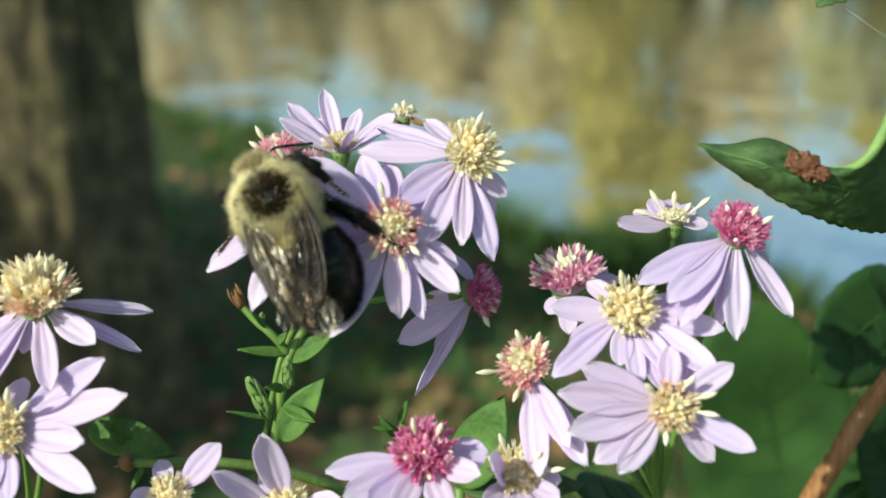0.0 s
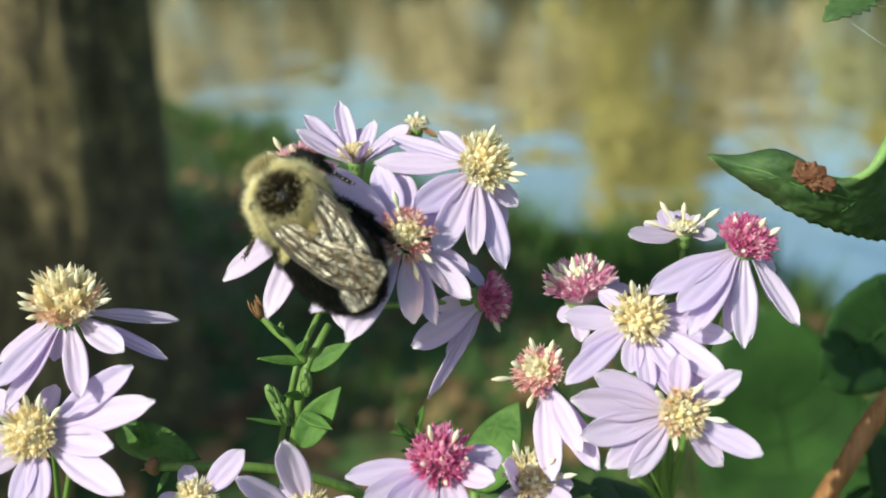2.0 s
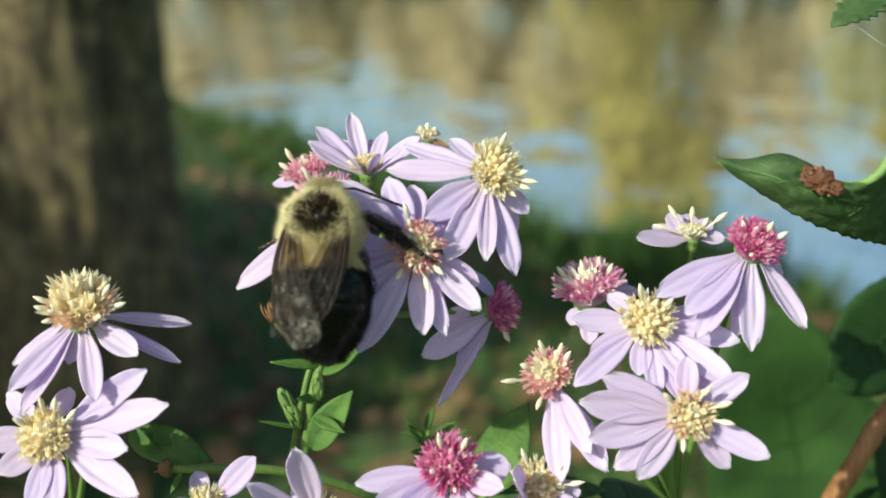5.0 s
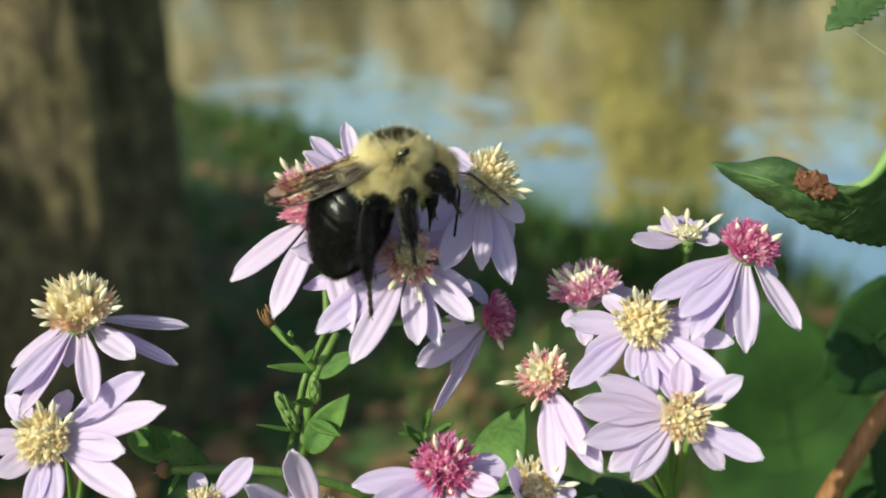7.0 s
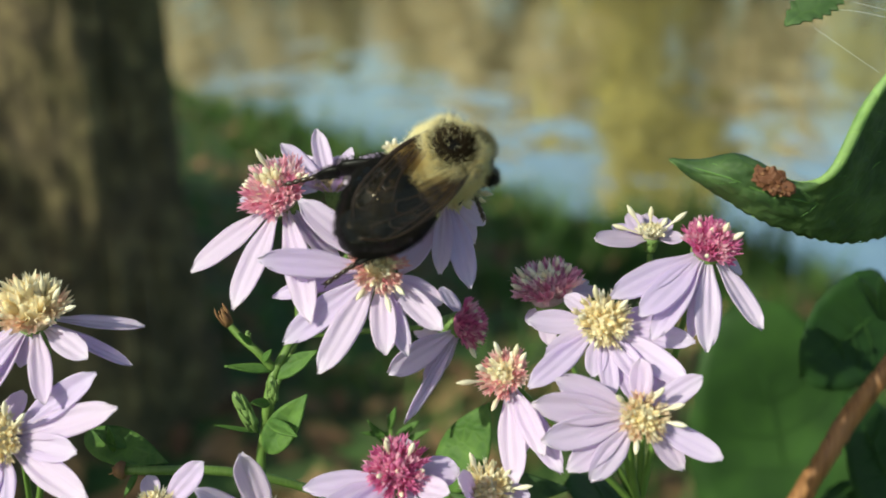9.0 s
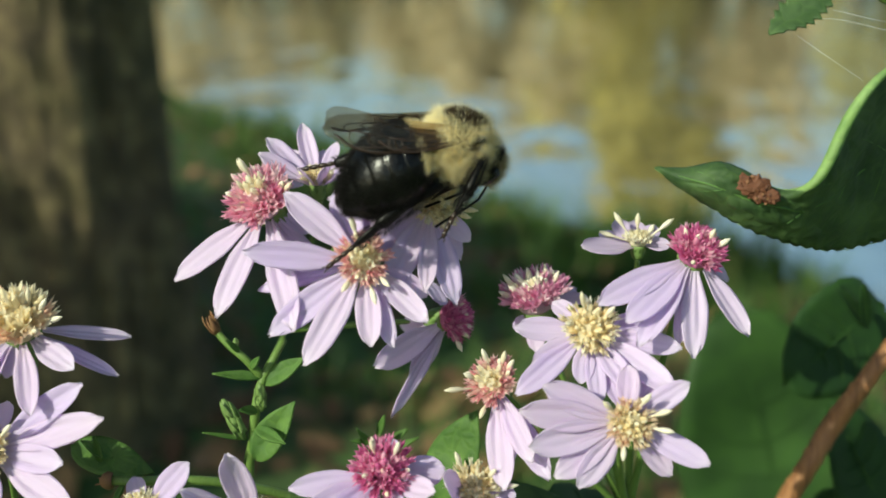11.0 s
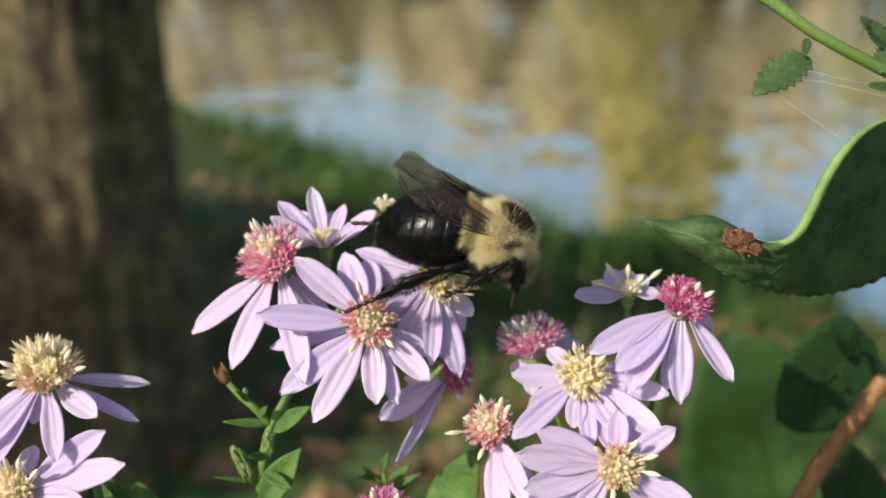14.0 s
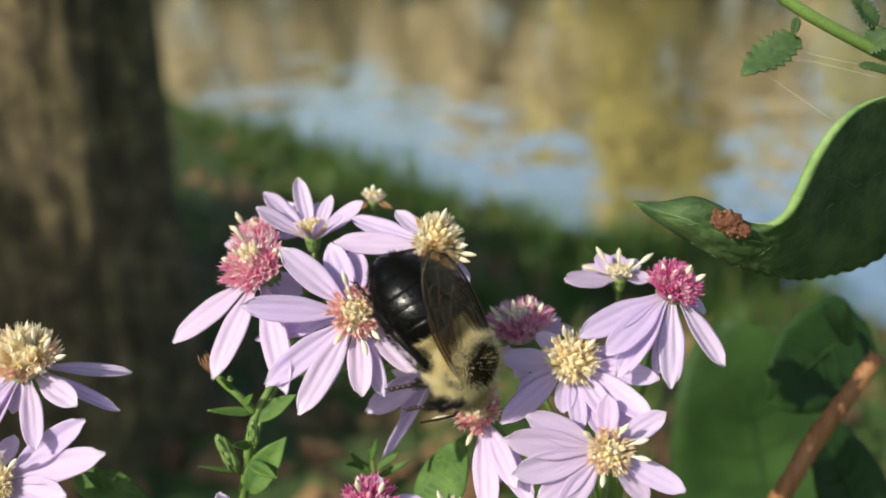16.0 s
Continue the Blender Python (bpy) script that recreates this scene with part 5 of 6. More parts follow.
WING_ROWS += [(8, 13, -1, 10, 7, 0), (8.5, 13, -1, 10, 8, 0), (9, 13, -1, 10, 9, 0), (10.2, 10, -3, 30, 0, 0), (11.5, 0, -4, 52, 0, 0), (12, 2, -4, 54, 0, 0), (12.5, 5, -4, 56, 0, 0)]
WING_ROWS += [(13, 6, -4, 56, 0, 0), (13.5, 4, -4, 58, 0, 0), (14, 1, -4, 58, 0, 0), (14.5, 2, -4, 58, 0, 0), (15, -2, -4, 54, 0, 0), (15.5, 11, -4, 20, 0, 0), (16, 12, -4, 10, 0, 0)]


right_sprig, right_node, _ = build_sprig("aster sprig with six lavender-rayed flower heads", NODE_R, HEADS_R, 100)
left_sprig, left_node, _ = build_sprig("aster sprig with two pale lavender flower heads", NODE_L, HEADS_L, 200)
low_sprig, low_node, _ = build_sprig("low aster sprig with magenta and cream flower heads", NODE_B, HEADS_B, 300)
main_sprig, main_node, main_heads = build_sprig("aster sprig with crowded lavender flower heads under the bee", NODE_CF, HEADS_CF, 400, CF_LINE)
leaf_at(main_sprig, "withered_petal", (-3.6, 9.9, -8.5), (-5.3, 9.7, -8), 0.9, (0, 0.5, 0.85), main_node, M_BROWN, 0.4, 0.1, "curled dry brown petal")
leaf_at(main_sprig, "withered_petal", (-2.6, 10.2, -8.5), (-1.2, 9.6, -8), 0.6, (0, 0.5, 0.85), main_node, M_BROWN, 0.4, 0.1, "curled dry brown petal")


def build_stalk():
    """The leafy side shoot with a browned bud."""
    origin = Vector(STALK_LINE[0])
    shoot = thing("aster_shoot", "green leafy aster shoot with a browned bud tip", "aster shoot", m=PLANT @ Matrix.Translation(origin * MM))
    line = [Vector(p) for p in STALK_LINE]
    pts = line + foot(line[-1], (0, 0, -20))
    v, f = tube([(p - origin) * MM for p in pts], [0.33 * MM, 0.38 * MM, 0.42 * MM] + [0.46 * MM] * (len(pts) - 3), 8)
    part("stem", mesh_of("stem", v, f, M_STEM), shoot)
    side = [Vector(p) for p in STALK_BRANCH]
    v, f = tube([(p - origin) * MM for p in side], [0.32 * MM, 0.34 * MM, 0.36 * MM, 0.4 * MM], 7)
    part("side_stem", mesh_of("side_stem", v, f, M_STEM), shoot)
    for base, tip, width, fold in STALK_LEAVES:
        leaf_at(shoot, "leaf", base, tip, width, (0.1, 0.5, 0.85), origin, M_LEAF, fold, 0.04)
    rng = random.Random(3)
    for base, tip, width in STALK_BUDS:
        b, t = (Vector(base) - origin) * MM, (Vector(tip) - origin) * MM
        length, r = (t - b).length, width * MM * 0.5
        bud = part("bud", mesh_of("bud", *lathe([(r * 0.3, 0), (r * 0.8, length * 0.3), (r * 0.85, length * 0.6), (r * 0.3, length * 0.95)], 8), M_BRACT), shoot, "closed green bud", Matrix.Translation(b) @ facing(t - b))
        scale_leaf = mesh_of("bract", *moved(sheet(lambda u, v: (0.05 * math.sin(u * 3), (v - 0.5) * 0.4 * (1 - u * u), u), 4, 2, 0.05), Matrix.Scale(length * 0.42, 4)), M_BRACT)
        for k in range(12):
            part("bract", scale_leaf, bud, "", Matrix.Rotation(k * 2.4, 4, "Z") @ Matrix.Translation((r * 0.75, 0, length * (0.1 + 0.5 * k / 12))) @ Matrix.Rotation(radians(rng.uniform(-4, 10)), 4, "Y"))
    b, t = (Vector(BROWN_BUD[0]) - origin) * MM, (Vector(BROWN_BUD[1]) - origin) * MM
    r = 0.3 * MM
    bud = part("dried_bud", mesh_of("dried_bud", *lathe([(r * 0.6, 0), (r, (t - b).length * 0.3), (r * 0.5, (t - b).length * 0.6)], 8), M_BRACT), shoot, "withered brown and green bud", Matrix.Translation(b) @ facing(t - b))
    husk = mesh_of("husk", *moved(sheet(lambda u, v: (0.1 * math.sin(u * 3), (v - 0.5) * 0.3 * (1 - u * u), u), 4, 2, 0.06), Matrix.Scale((t - b).length, 4)), M_BROWN)
    for k in range(9):
        part("husk", husk, bud, "", Matrix.Rotation(k * 2.4, 4, "Z") @ Matrix.Translation((0.25 * MM, 0, 0)) @ Matrix.Rotation(radians(rng.uniform(-6, 7)), 4, "Y") @ Matrix.Scale(rng.uniform(0.6, 1.0), 4))
    return shoot, origin


def build_cross_stem():
    """A cut stem lying across, with one broad leaf."""
    origin = Vector(CROSS_LINE[0])
    shoot = thing("aster_shoot", "broken green stem with a brown cut end and one broad leaf", "aster shoot", m=PLANT @ Matrix.Translation(origin * MM))
    pts = [Vector(p) for p in CROSS_LINE]
    pts = pts + foot(pts[-1], (0, 0, -20))
    v, f = tube([(p - origin) * MM for p in pts], [0.42 * MM] * len(pts), 8)
    part("stem", mesh_of("stem", v, f, M_STEM), shoot)
    rng = random.Random(8)
    bits = [moved(lathe([(0.7 * MM, 0), (0.85 * MM, 0.4 * MM), (0.6 * MM, 0.9 * MM), (0.25 * MM, 1.1 * MM)], 8), facing(pts[0] - pts[1]))]
    for _ in range(6):
        bits.append(moved(lathe([(0.2 * MM, 0), (0.05 * MM, rng.uniform(0.8, 1.5) * MM)], 4), facing(pts[0] - pts[1]) @ Matrix.Rotation(rng.uniform(-0.6, 0.6), 4, "X") @ Matrix.Rotation(rng.uniform(-0.6, 0.6), 4, "Y")))
    part("cut_end", mesh_of("cut_end", *join(*bits), M_BROWN), shoot, "dry brown cut end")
    for base, tip, width, fold in CROSS_LEAVES:
        leaf_at(shoot, "leaf", base, tip, width, (0.0, 0.6, 0.8), origin, M_LEAF, fold, 0.05)
    return shoot, origin


def build_curled_leaf():
    """The shrub stem above with its wavy leaf, a brown gall on the blade and small leaves."""
    origin = Vector(SHRUB_LINE[0])
    shrub = thing("shrub_branch", "green shrub branch with a large wavy leaf", "shrub", m=PLANT @ Matrix.Translation(origin * MM))
    line = [Vector(p) for p in SHRUB_LINE]
    v, f = tube([(p - origin) * MM for p in line], [0.55 * MM] * (len(line) - 3) + [0.8 * MM, 1.2 * MM, 1.8 * MM], 9)
    part("stem", mesh_of("stem", v, f, M_STEM), shrub)
    upper, middle, lower = (spline(c, 6) for c in (LEAF_UPPER, LEAF_MID, LEAF_LOWER))

    def row(curve, u):
        k = u * (len(curve) - 1)
        i = min(int(k), len(curve) - 2)
        return Vector(curve[i]).lerp(Vector(curve[i + 1]), k - i)

    def at(u, v):
        a, b, c = row(upper, u), row(middle, u), row(lower, u)
        p = (a * (1 - v) * (1 - 2 * v) + b * 4 * v * (1 - v) + c * v * (2 * v - 1))
        edge = abs(2 * v - 1) ** 6
        tooth = (abs((u * 26) % 1 - 0.5) - 0.25) * (0.6 + 0.6 * noise.noise(Vector((u * 31, 1.0, 4.0)))) * max(0.0, 2 * v - 1) ** 8 * min(1.0, u * 3)
        ripple = 0.5 * noise.noise(Vector((u * 7, v * 3, 2.0))) + 0.34 * noise.noise(Vector((u * 26, v * 9, 5.0))) + 0.12 * noise.noise(Vector((u * 60, v * 21, 7.0)))
        p = p + Vector((0, -tooth, 0.12 * math.sin(u * 70) * edge + ripple * min(1.0, u * 4)))
        return (p - origin) * MM

    blade = part("leaf", mesh_of("leaf", *sheet(at, 90, 24, 0.00022), M_LEAF_DARK), shrub, "dark green wavy leaf curled at its tip")
    v, f = tube([at(k / 14, 0.0) for k in range(15)], [(0.05 + 0.42 * max(0.0, math.sin((k / 14 - 0.38) * 5.5)) * (k > 5)) * MM for k in range(15)], 6, 3)
    part("margin", mesh_of("margin", v, f, M_LEAF_EDGE), blade, "pale green leaf margin")
    v, f = tube([at(k / 40, 1.0) for k in range(30)], [0.055 * MM] * 30, 5, 2)
    part("margin", mesh_of("margin", v, f, M_LEAF_EDGE), blade, "pale toothed leaf margin")
    veins = [tube([Vector(at(k / 14, 0.5)) + Vector((0, 0, 0.08 * MM)) for k in range(1, 15)], [0.04 * MM] + [0.10 * MM] * 13, 5, 2)]
    for k in range(3, 13, 2):
        for s in (0.12, 0.88):
            veins.append(tube([Vector(at(max(0, k / 14 - 0.10 * q), 0.5 + (s - 0.5) * q)) + Vector((0, 0, 0.10 * MM)) for q in (0.0, 0.33, 0.66, 1.0)], [0.06 * MM, 0.05 * MM, 0.04 * MM, 0.02 * MM], 4, 2))
    part("vein_net", mesh_of("vein_net", *join(*veins), M_RIB), blade, "slightly paler raised leaf veins")
    rng = random.Random(4)
    lump = egg(1.6, 0.85, 0.6, 22, 26)
    lump = [p * (1 + 0.45 * noise.noise(p / MM * 1.6) + 0.4 * noise.noise(p / MM * 3.4)) for p in lump[0]], lump[1]
    bits = [lump]
    for _ in range(38):
        v = Vector((rng.gauss(0, 1), rng.gauss(0, 1), abs(rng.gauss(0, 1)))).normalized()
        s = rng.uniform(0.08, 0.22) * MM
        bits.append(moved(lathe([(s * 0.6, -s * 0.5), (s, 0), (s * 0.7, s * 0.7), (s * 0.1, s)], 5), Matrix.Translation(Vector((v.x * 1.6, v.y * 0.85, v.z * 0.6)) * MM) @ Euler((rng.uniform(0, 3), rng.uniform(0, 3), 0)).to_matrix().to_4x4()))
    part("gall", mesh_of("gall", *join(*bits), M_GALL, False), blade, "crumbly reddish-brown gall", Matrix.Translation((Vector(GALL_AT) - origin) * MM) @ pose(0, 0, 0, 0, 0, -32))
    for base, tip, width, up in SHRUB_LEAVES:
        leaf_at(shrub, "small_leaf", base, tip, width, up, origin, M_LEAF_DARK, 0.32, 0.1, "small toothed green leaf", 0.8, 0.6)
    silk = [tube([(Vector(p) - origin) * MM for p in s], [0.016 * MM] * len(s), 4, 3) for s in SILK]
    part("silk", mesh_of("silk", *join(*silk), M_SILK), shrub, "pale spider silk threads")
    return shrub, origin


def build_back_plant():
    """The brown twig and the broad leaves behind the asters."""
    origin = Vector(TWIG_LINE[0])
    plant = thing("shrub_branch", "brown woody twig with broad dark green leaves", "shrub", m=PLANT @ Matrix.Translation(origin * MM))
    line = [Vector(p) for p in TWIG_LINE]
    pts = line + foot(line[-1], (0, 0, 0))
    v, f = tube([(p - origin) * MM for p in pts], [0.95 * MM, 1.0 * MM, 1.15 * MM, 1.1 * MM, 1.25 * MM] + [1.7 * MM] * (len(pts) - 5), 10, 8)
    rng = random.Random(12)
    v = [p + Vector((rng.gauss(0, 1), rng.gauss(0, 1), rng.gauss(0, 1))) * 0.05 * MM for p in v]
    part("twig", mesh_of("twig", v, f, M_TWIG), plant, "knobbly brown twig")
    for base, tip, width, up, fold in BACK_LEAVES:
        leaf = leaf_at(plant, "leaf", base, tip, width, up, origin, M_LEAF_BACK if width > 20 else M_LEAF_SHADE, fold, 0.06, "", 0.05, 0.5)
        length = (Vector(tip) - Vector(base)).length * MM
        veins = [tube([(length * k / 8, 0, -0.06 * length * (k / 8) ** 2 + 0.15 * MM) for k in range(9)], [0.16 * MM] * 8 + [0.06 * MM], 5, 2)]
        for k in range(1, 8):
            for s in (1, -1):
                reach = width * 0.42 * MM * math.sin(math.pi * min(1.0, k / 8 + 0.12) ** 0.75) ** 0.5
                veins.append(tube([(length * (k / 8 + 0.13 * q * q), s * reach * q, -0.06 * length * (k / 8 + 0.13 * q * q) ** 2 + fold * reach * q * 0.9 + 0.1 * MM) for q in (0.0, 0.35, 0.7, 1.0)], [0.12 * MM, 0.11 * MM, 0.09 * MM, 0.03 * MM], 4, 2))
        part("midrib", mesh_of("midrib", *join(*veins), M_RIB_BACK), leaf, "slightly paler midrib and side veins")
    return plant, origin


def build_mid_leaf():
    origin = Vector(MID_LEAF[0])
    plant = thing("aster_shoot", "green aster shoot with a broad pointed leaf and small buds", "aster shoot", m=PLANT @ Matrix.Translation(origin * MM))
    pts = [origin] + foot(origin, (0, 0, -15))
    v, f = tube([(p - origin) * MM for p in pts], [0.5 * MM] * len(pts), 7)
    part("stem", mesh_of("stem", v, f, M_STEM), plant)
    leaf_at(plant, "leaf", MID_LEAF[0], MID_LEAF[1], MID_LEAF[2], (-0.2, 0.5, 0.85), origin, M_LEAF, 0.12, 0.05)
    leaf_at(plant, "leaf", MID_LEAF[0], MID_LEAF[3], MID_LEAF[4], (0.1, 0.7, 0.6), origin, M_LEAF_DARK, 0.12, 0.05)
    rng = random.Random(31)
    for base, tip, width in MID_SHOOT:
        leaf_at(plant, "leaf", base, tip, width, (rng.uniform(-0.4, 0.4), 0.5, 0.8), origin, M_LEAF, 0.3, 0.05)
    v, f = tube([(Vector(p) - origin) * MM for p in MID_STEM], [0.25 * MM] * len(MID_STEM), 6)
    part("side_stem", mesh_of("side_stem", v, f, M_STEM), plant)
    return plant, origin


stalk, stalk_node = build_stalk()
cross, cross_node = build_cross_stem()
shrub, shrub_node = build_curled_leaf()
back_plant, back_node = build_back_plant()
mid_plant, mid_node = build_mid_leaf()


# ---- the bumblebee: x ahead, y to its left, z up, in millimetres ----
def hairs(rng, count, spot, length, thick, comb, spread, clump=0.0):
    """Tapering three-sided hairs; spot() gives a place and an outward way in millimetres, or nothing."""
    verts, faces = [], []
    made = 0
    while made < count:
        s = spot(rng)
        if s is None:
            continue
        made += 1
        p, n = s
        tuft = noise.noise_vector(p * 1.5) * clump
        way = (n + tuft + Vector(comb) * rng.uniform(0.5, 1.3) + Vector((rng.gauss(0, spread), rng.gauss(0, spread), rng.gauss(0, spread)))).normalized()
        size = length * rng.uniform(0.55, 1.15) * (1 + 0.5 * tuft.x)
        a = way.orthogonal().normalized()
        b = way.cross(a)
        bend = Vector((rng.gauss(0, 0.12), rng.gauss(0, 0.12), rng.gauss(0, 0.12))) * size
        k = len(verts)
        mid = p + way * size * 0.55
        for q, r in ((p, thick), (mid, thick * 0.8)):
            verts += [(q + a * r) * MM, (q + (b * 0.87 - a * 0.5) * r) * MM, (q + (-b * 0.87 - a * 0.5) * r) * MM]
        verts.append((p + way * size + bend) * MM)
        for j in range(3):
            faces += [(k + j, k + (j + 1) % 3, k + 3 + (j + 1) % 3, k + 3 + j), (k + 3 + j, k + 3 + (j + 1) % 3, k + 6)]
    return verts, faces


def ball_spot(centre, rx, ry, rz, keep):
    c = Vector(centre)

    def spot(rng):
        v = Vector((rng.gauss(0, 1), rng.gauss(0, 1), rng.gauss(0, 1))).normalized()
        if not keep(v, rng):
            return None
        return c + Vector((v.x * rx, v.y * ry, v.z * rz)), Vector((v.x / rx, v.y / ry, v.z / rz)).normalized()

    return spot


def in_patch(v, rng):
    """The dark spot on the middle of the back, with a ragged edge."""
    return v.z > 0 and ((v.x - 0.26) / 0.66) ** 2 + (v.y / 0.70) ** 2 < 1 + rng.gauss(0, 0.28)


def dark_patch(v, rng):
    """Its short fur, rubbed off in the middle."""
    if (v.x - 0.22) ** 2 + v.y ** 2 < 0.05 and v.z > 0:
        return rng.random() < 0.04
    return in_patch(v, rng)


def wing_sheet(length, width, side):
    def at(u, v):
        wide = width * (0.10 + 0.90 * u ** 0.75) * math.sqrt(max(0.0, 1 - max(0.0, (u - 0.55) / 0.45) ** 3.6))
        lead = 0.16 * width * math.sin(math.pi * u) + (0 if u < 0.55 else -0.38 * width * ((u - 0.55) / 0.45) ** 3)
        y = lead - wide * v
        z = 0.10 * math.sin(u * 3) + 0.02 * math.sin(v * 17) * math.sin(math.pi * u) + 0.10 * (v - 0.5) * u
        return Vector((-length * u, side * y, z)) * MM

    return at


VEIN_PATHS = [[(0.0, 0.02), (0.3, 0.01), (0.6, 0.01), (0.8, 0.04), (0.93, 0.2)], [(0.05, 0.25), (0.35, 0.16), (0.62, 0.16), (0.80, 0.07)],
              [(0.05, 0.45), (0.3, 0.42), (0.55, 0.40), (0.82, 0.45)], [(0.05, 0.6), (0.3, 0.66), (0.5, 0.72), (0.66, 0.9)],
              [(0.35, 0.16), (0.40, 0.28), (0.38, 0.43)], [(0.52, 0.16), (0.55, 0.28), (0.54, 0.40)], [(0.67, 0.14), (0.72, 0.28), (0.70, 0.43)],
              [(0.40, 0.42), (0.44, 0.56), (0.42, 0.70)], [(0.60, 0.41), (0.63, 0.58), (0.58, 0.78)], [(0.82, 0.06), (0.84, 0.25), (0.82, 0.45)]]


def build_wing(bee, name, length, width, side, m):
    at = wing_sheet(length, width, side)
    wing = part(name, mesh_of(name, *sheet(at, 28, 14, 0.000015), M_WING), bee, "smoky translucent brown wing", m)
    bits = [tube([Vector(at(*q)) + Vector((0, 0, 0.02 * MM)) for q in path], [(0.085 if k == 0 else 0.05) * MM] * len(path), 5, 4) for k, path in enumerate(VEIN_PATHS)]
    part("vein_net", mesh_of("vein_net", *join(*bits), M_VEIN), wing, "dark brown wing veins")
    return wing


LEGS = {  # hip, length of the thigh and of the rest, knee's way, girth, hairs
    "foreleg": ((1.3, 1.0, -1.9), 2.3, 4.5, (0.5, 1.0, 0.5), 1.12, 700),
    "midleg": ((0.2, 1.3, -2.1), 2.7, 6.2, (0.1, 1.0, 0.7), 1.35, 900),
    "hindleg": ((-1.1, 1.3, -2.0), 2.9, 8.4, (-0.5, 0.7, 0.7), 1.36, 1100),
}


def bristles(line, girth, count, length, seed):
    """Short stiff hairs along a leg's line."""
    rows = spline(line, 14)

    def spot(r):
        k = r.randrange(len(rows))
        d = Vector((r.gauss(0, 1), r.gauss(0, 1), r.gauss(0, 0.4))).normalized()
        return Vector(rows[k]) + d * girth * 0.8, d

    return hairs(random.Random(seed), count, spot, length, 0.014, (0, 0, 0.9), 0.25)


def flat_tube(line, widths, thick, sides=10):
    """A limb broader than it is thick."""
    v, f = tube([Vector((p[0], 0, p[2])) * MM for p in line], [w * MM for w in widths], sides, 5)
    return [Vector((p.x, p.y * thick, p.z)) for p in v], f


def build_leg(bee, name, side):
    """Thigh, then shin with its broad first foot joint, then the thin jointed foot with two claws; the last two turn at the knee."""
    hip, l1, l2, knee, girth, hair = LEGS[name]
    hip = Vector((hip[0], hip[1] * side, hip[2]))
    g = girth
    line = [(0, 0, 0), (0.1, 0, l1 * 0.3), (0.12, 0, l1 * 0.7), (0, 0, l1)]
    thigh = join(flat_tube(line, [0.30 * g, 0.42 * g, 0.40 * g, 0.26 * g], 0.8), bristles(line, 0.4 * g, hair // 2, 0.42, 3))
    leg = part(name, mesh_of(name, *thigh, M_CHITIN_DULL), bee, "black hairy leg", Matrix.Translation(hip * MM))
    a, b = l2 * 0.42, l2 * 0.68
    wide = 0.60 if name == "hindleg" else 0.42
    shin = [(0, 0, 0), (0.22, 0, a * 0.35), (0.30, 0, a * 0.8), (0.24, 0, a)]
    heel = [(0.24, 0, a), (0.18, 0, a * 0.55 + b * 0.45), (0.10, 0, b)]
    bits = [flat_tube(shin, [0.24 * g, wide * 0.75 * g, wide * g, wide * 0.72 * g], 0.55),
            flat_tube(heel, [wide * 0.55 * g, wide * 0.72 * g, wide * 0.42 * g], 0.5),
            bristles(shin, wide * g, hair, 0.5, 4), bristles(heel, wide * 0.7 * g, hair // 2, 0.34, 5)]
    shank = part("shin", mesh_of("shin", *join(*bits), M_CHITIN_DULL), leg, "broad black shin with stiff hairs", Matrix.Translation((0, 0, l1 * MM)))
    joints = []
    for k in range(4):
        z0, z1 = b + (l2 - b) * k / 4, b + (l2 - b) * (k + 1) / 4
        x0, x1 = 0.10 * (1 - k / 4), 0.10 * (1 - (k + 1) / 4)
        joints.append(tube([Vector(p) * MM for p in ((x0, 0, z0), (x0, 0, z0 * 0.4 + z1 * 0.6), (x1, 0, z1))], [0.09 * g * MM, 0.15 * g * MM, 0.11 * g * MM], 7, 3))
    for s in (1, -1):
        joints.append(tube([Vector(p) * MM for p in ((0, 0, l2), (0.12, 0.14 * s, l2 + 0.2), (0.02, 0.22 * s, l2 + 0.42))], [0.06 * MM, 0.05 * MM, 0.015 * MM], 5, 3))
    joints.append(bristles([(0.1, 0, b), (0, 0, l2)], 0.1, 120, 0.22, 6))
    tarsus = part("tarsus", mesh_of("tarsus", *join(*joints), M_LEG), leg, "thin reddish-brown jointed foot", Matrix.Translation((0, 0, l1 * MM)))
    return name, side, leg, shank, tarsus


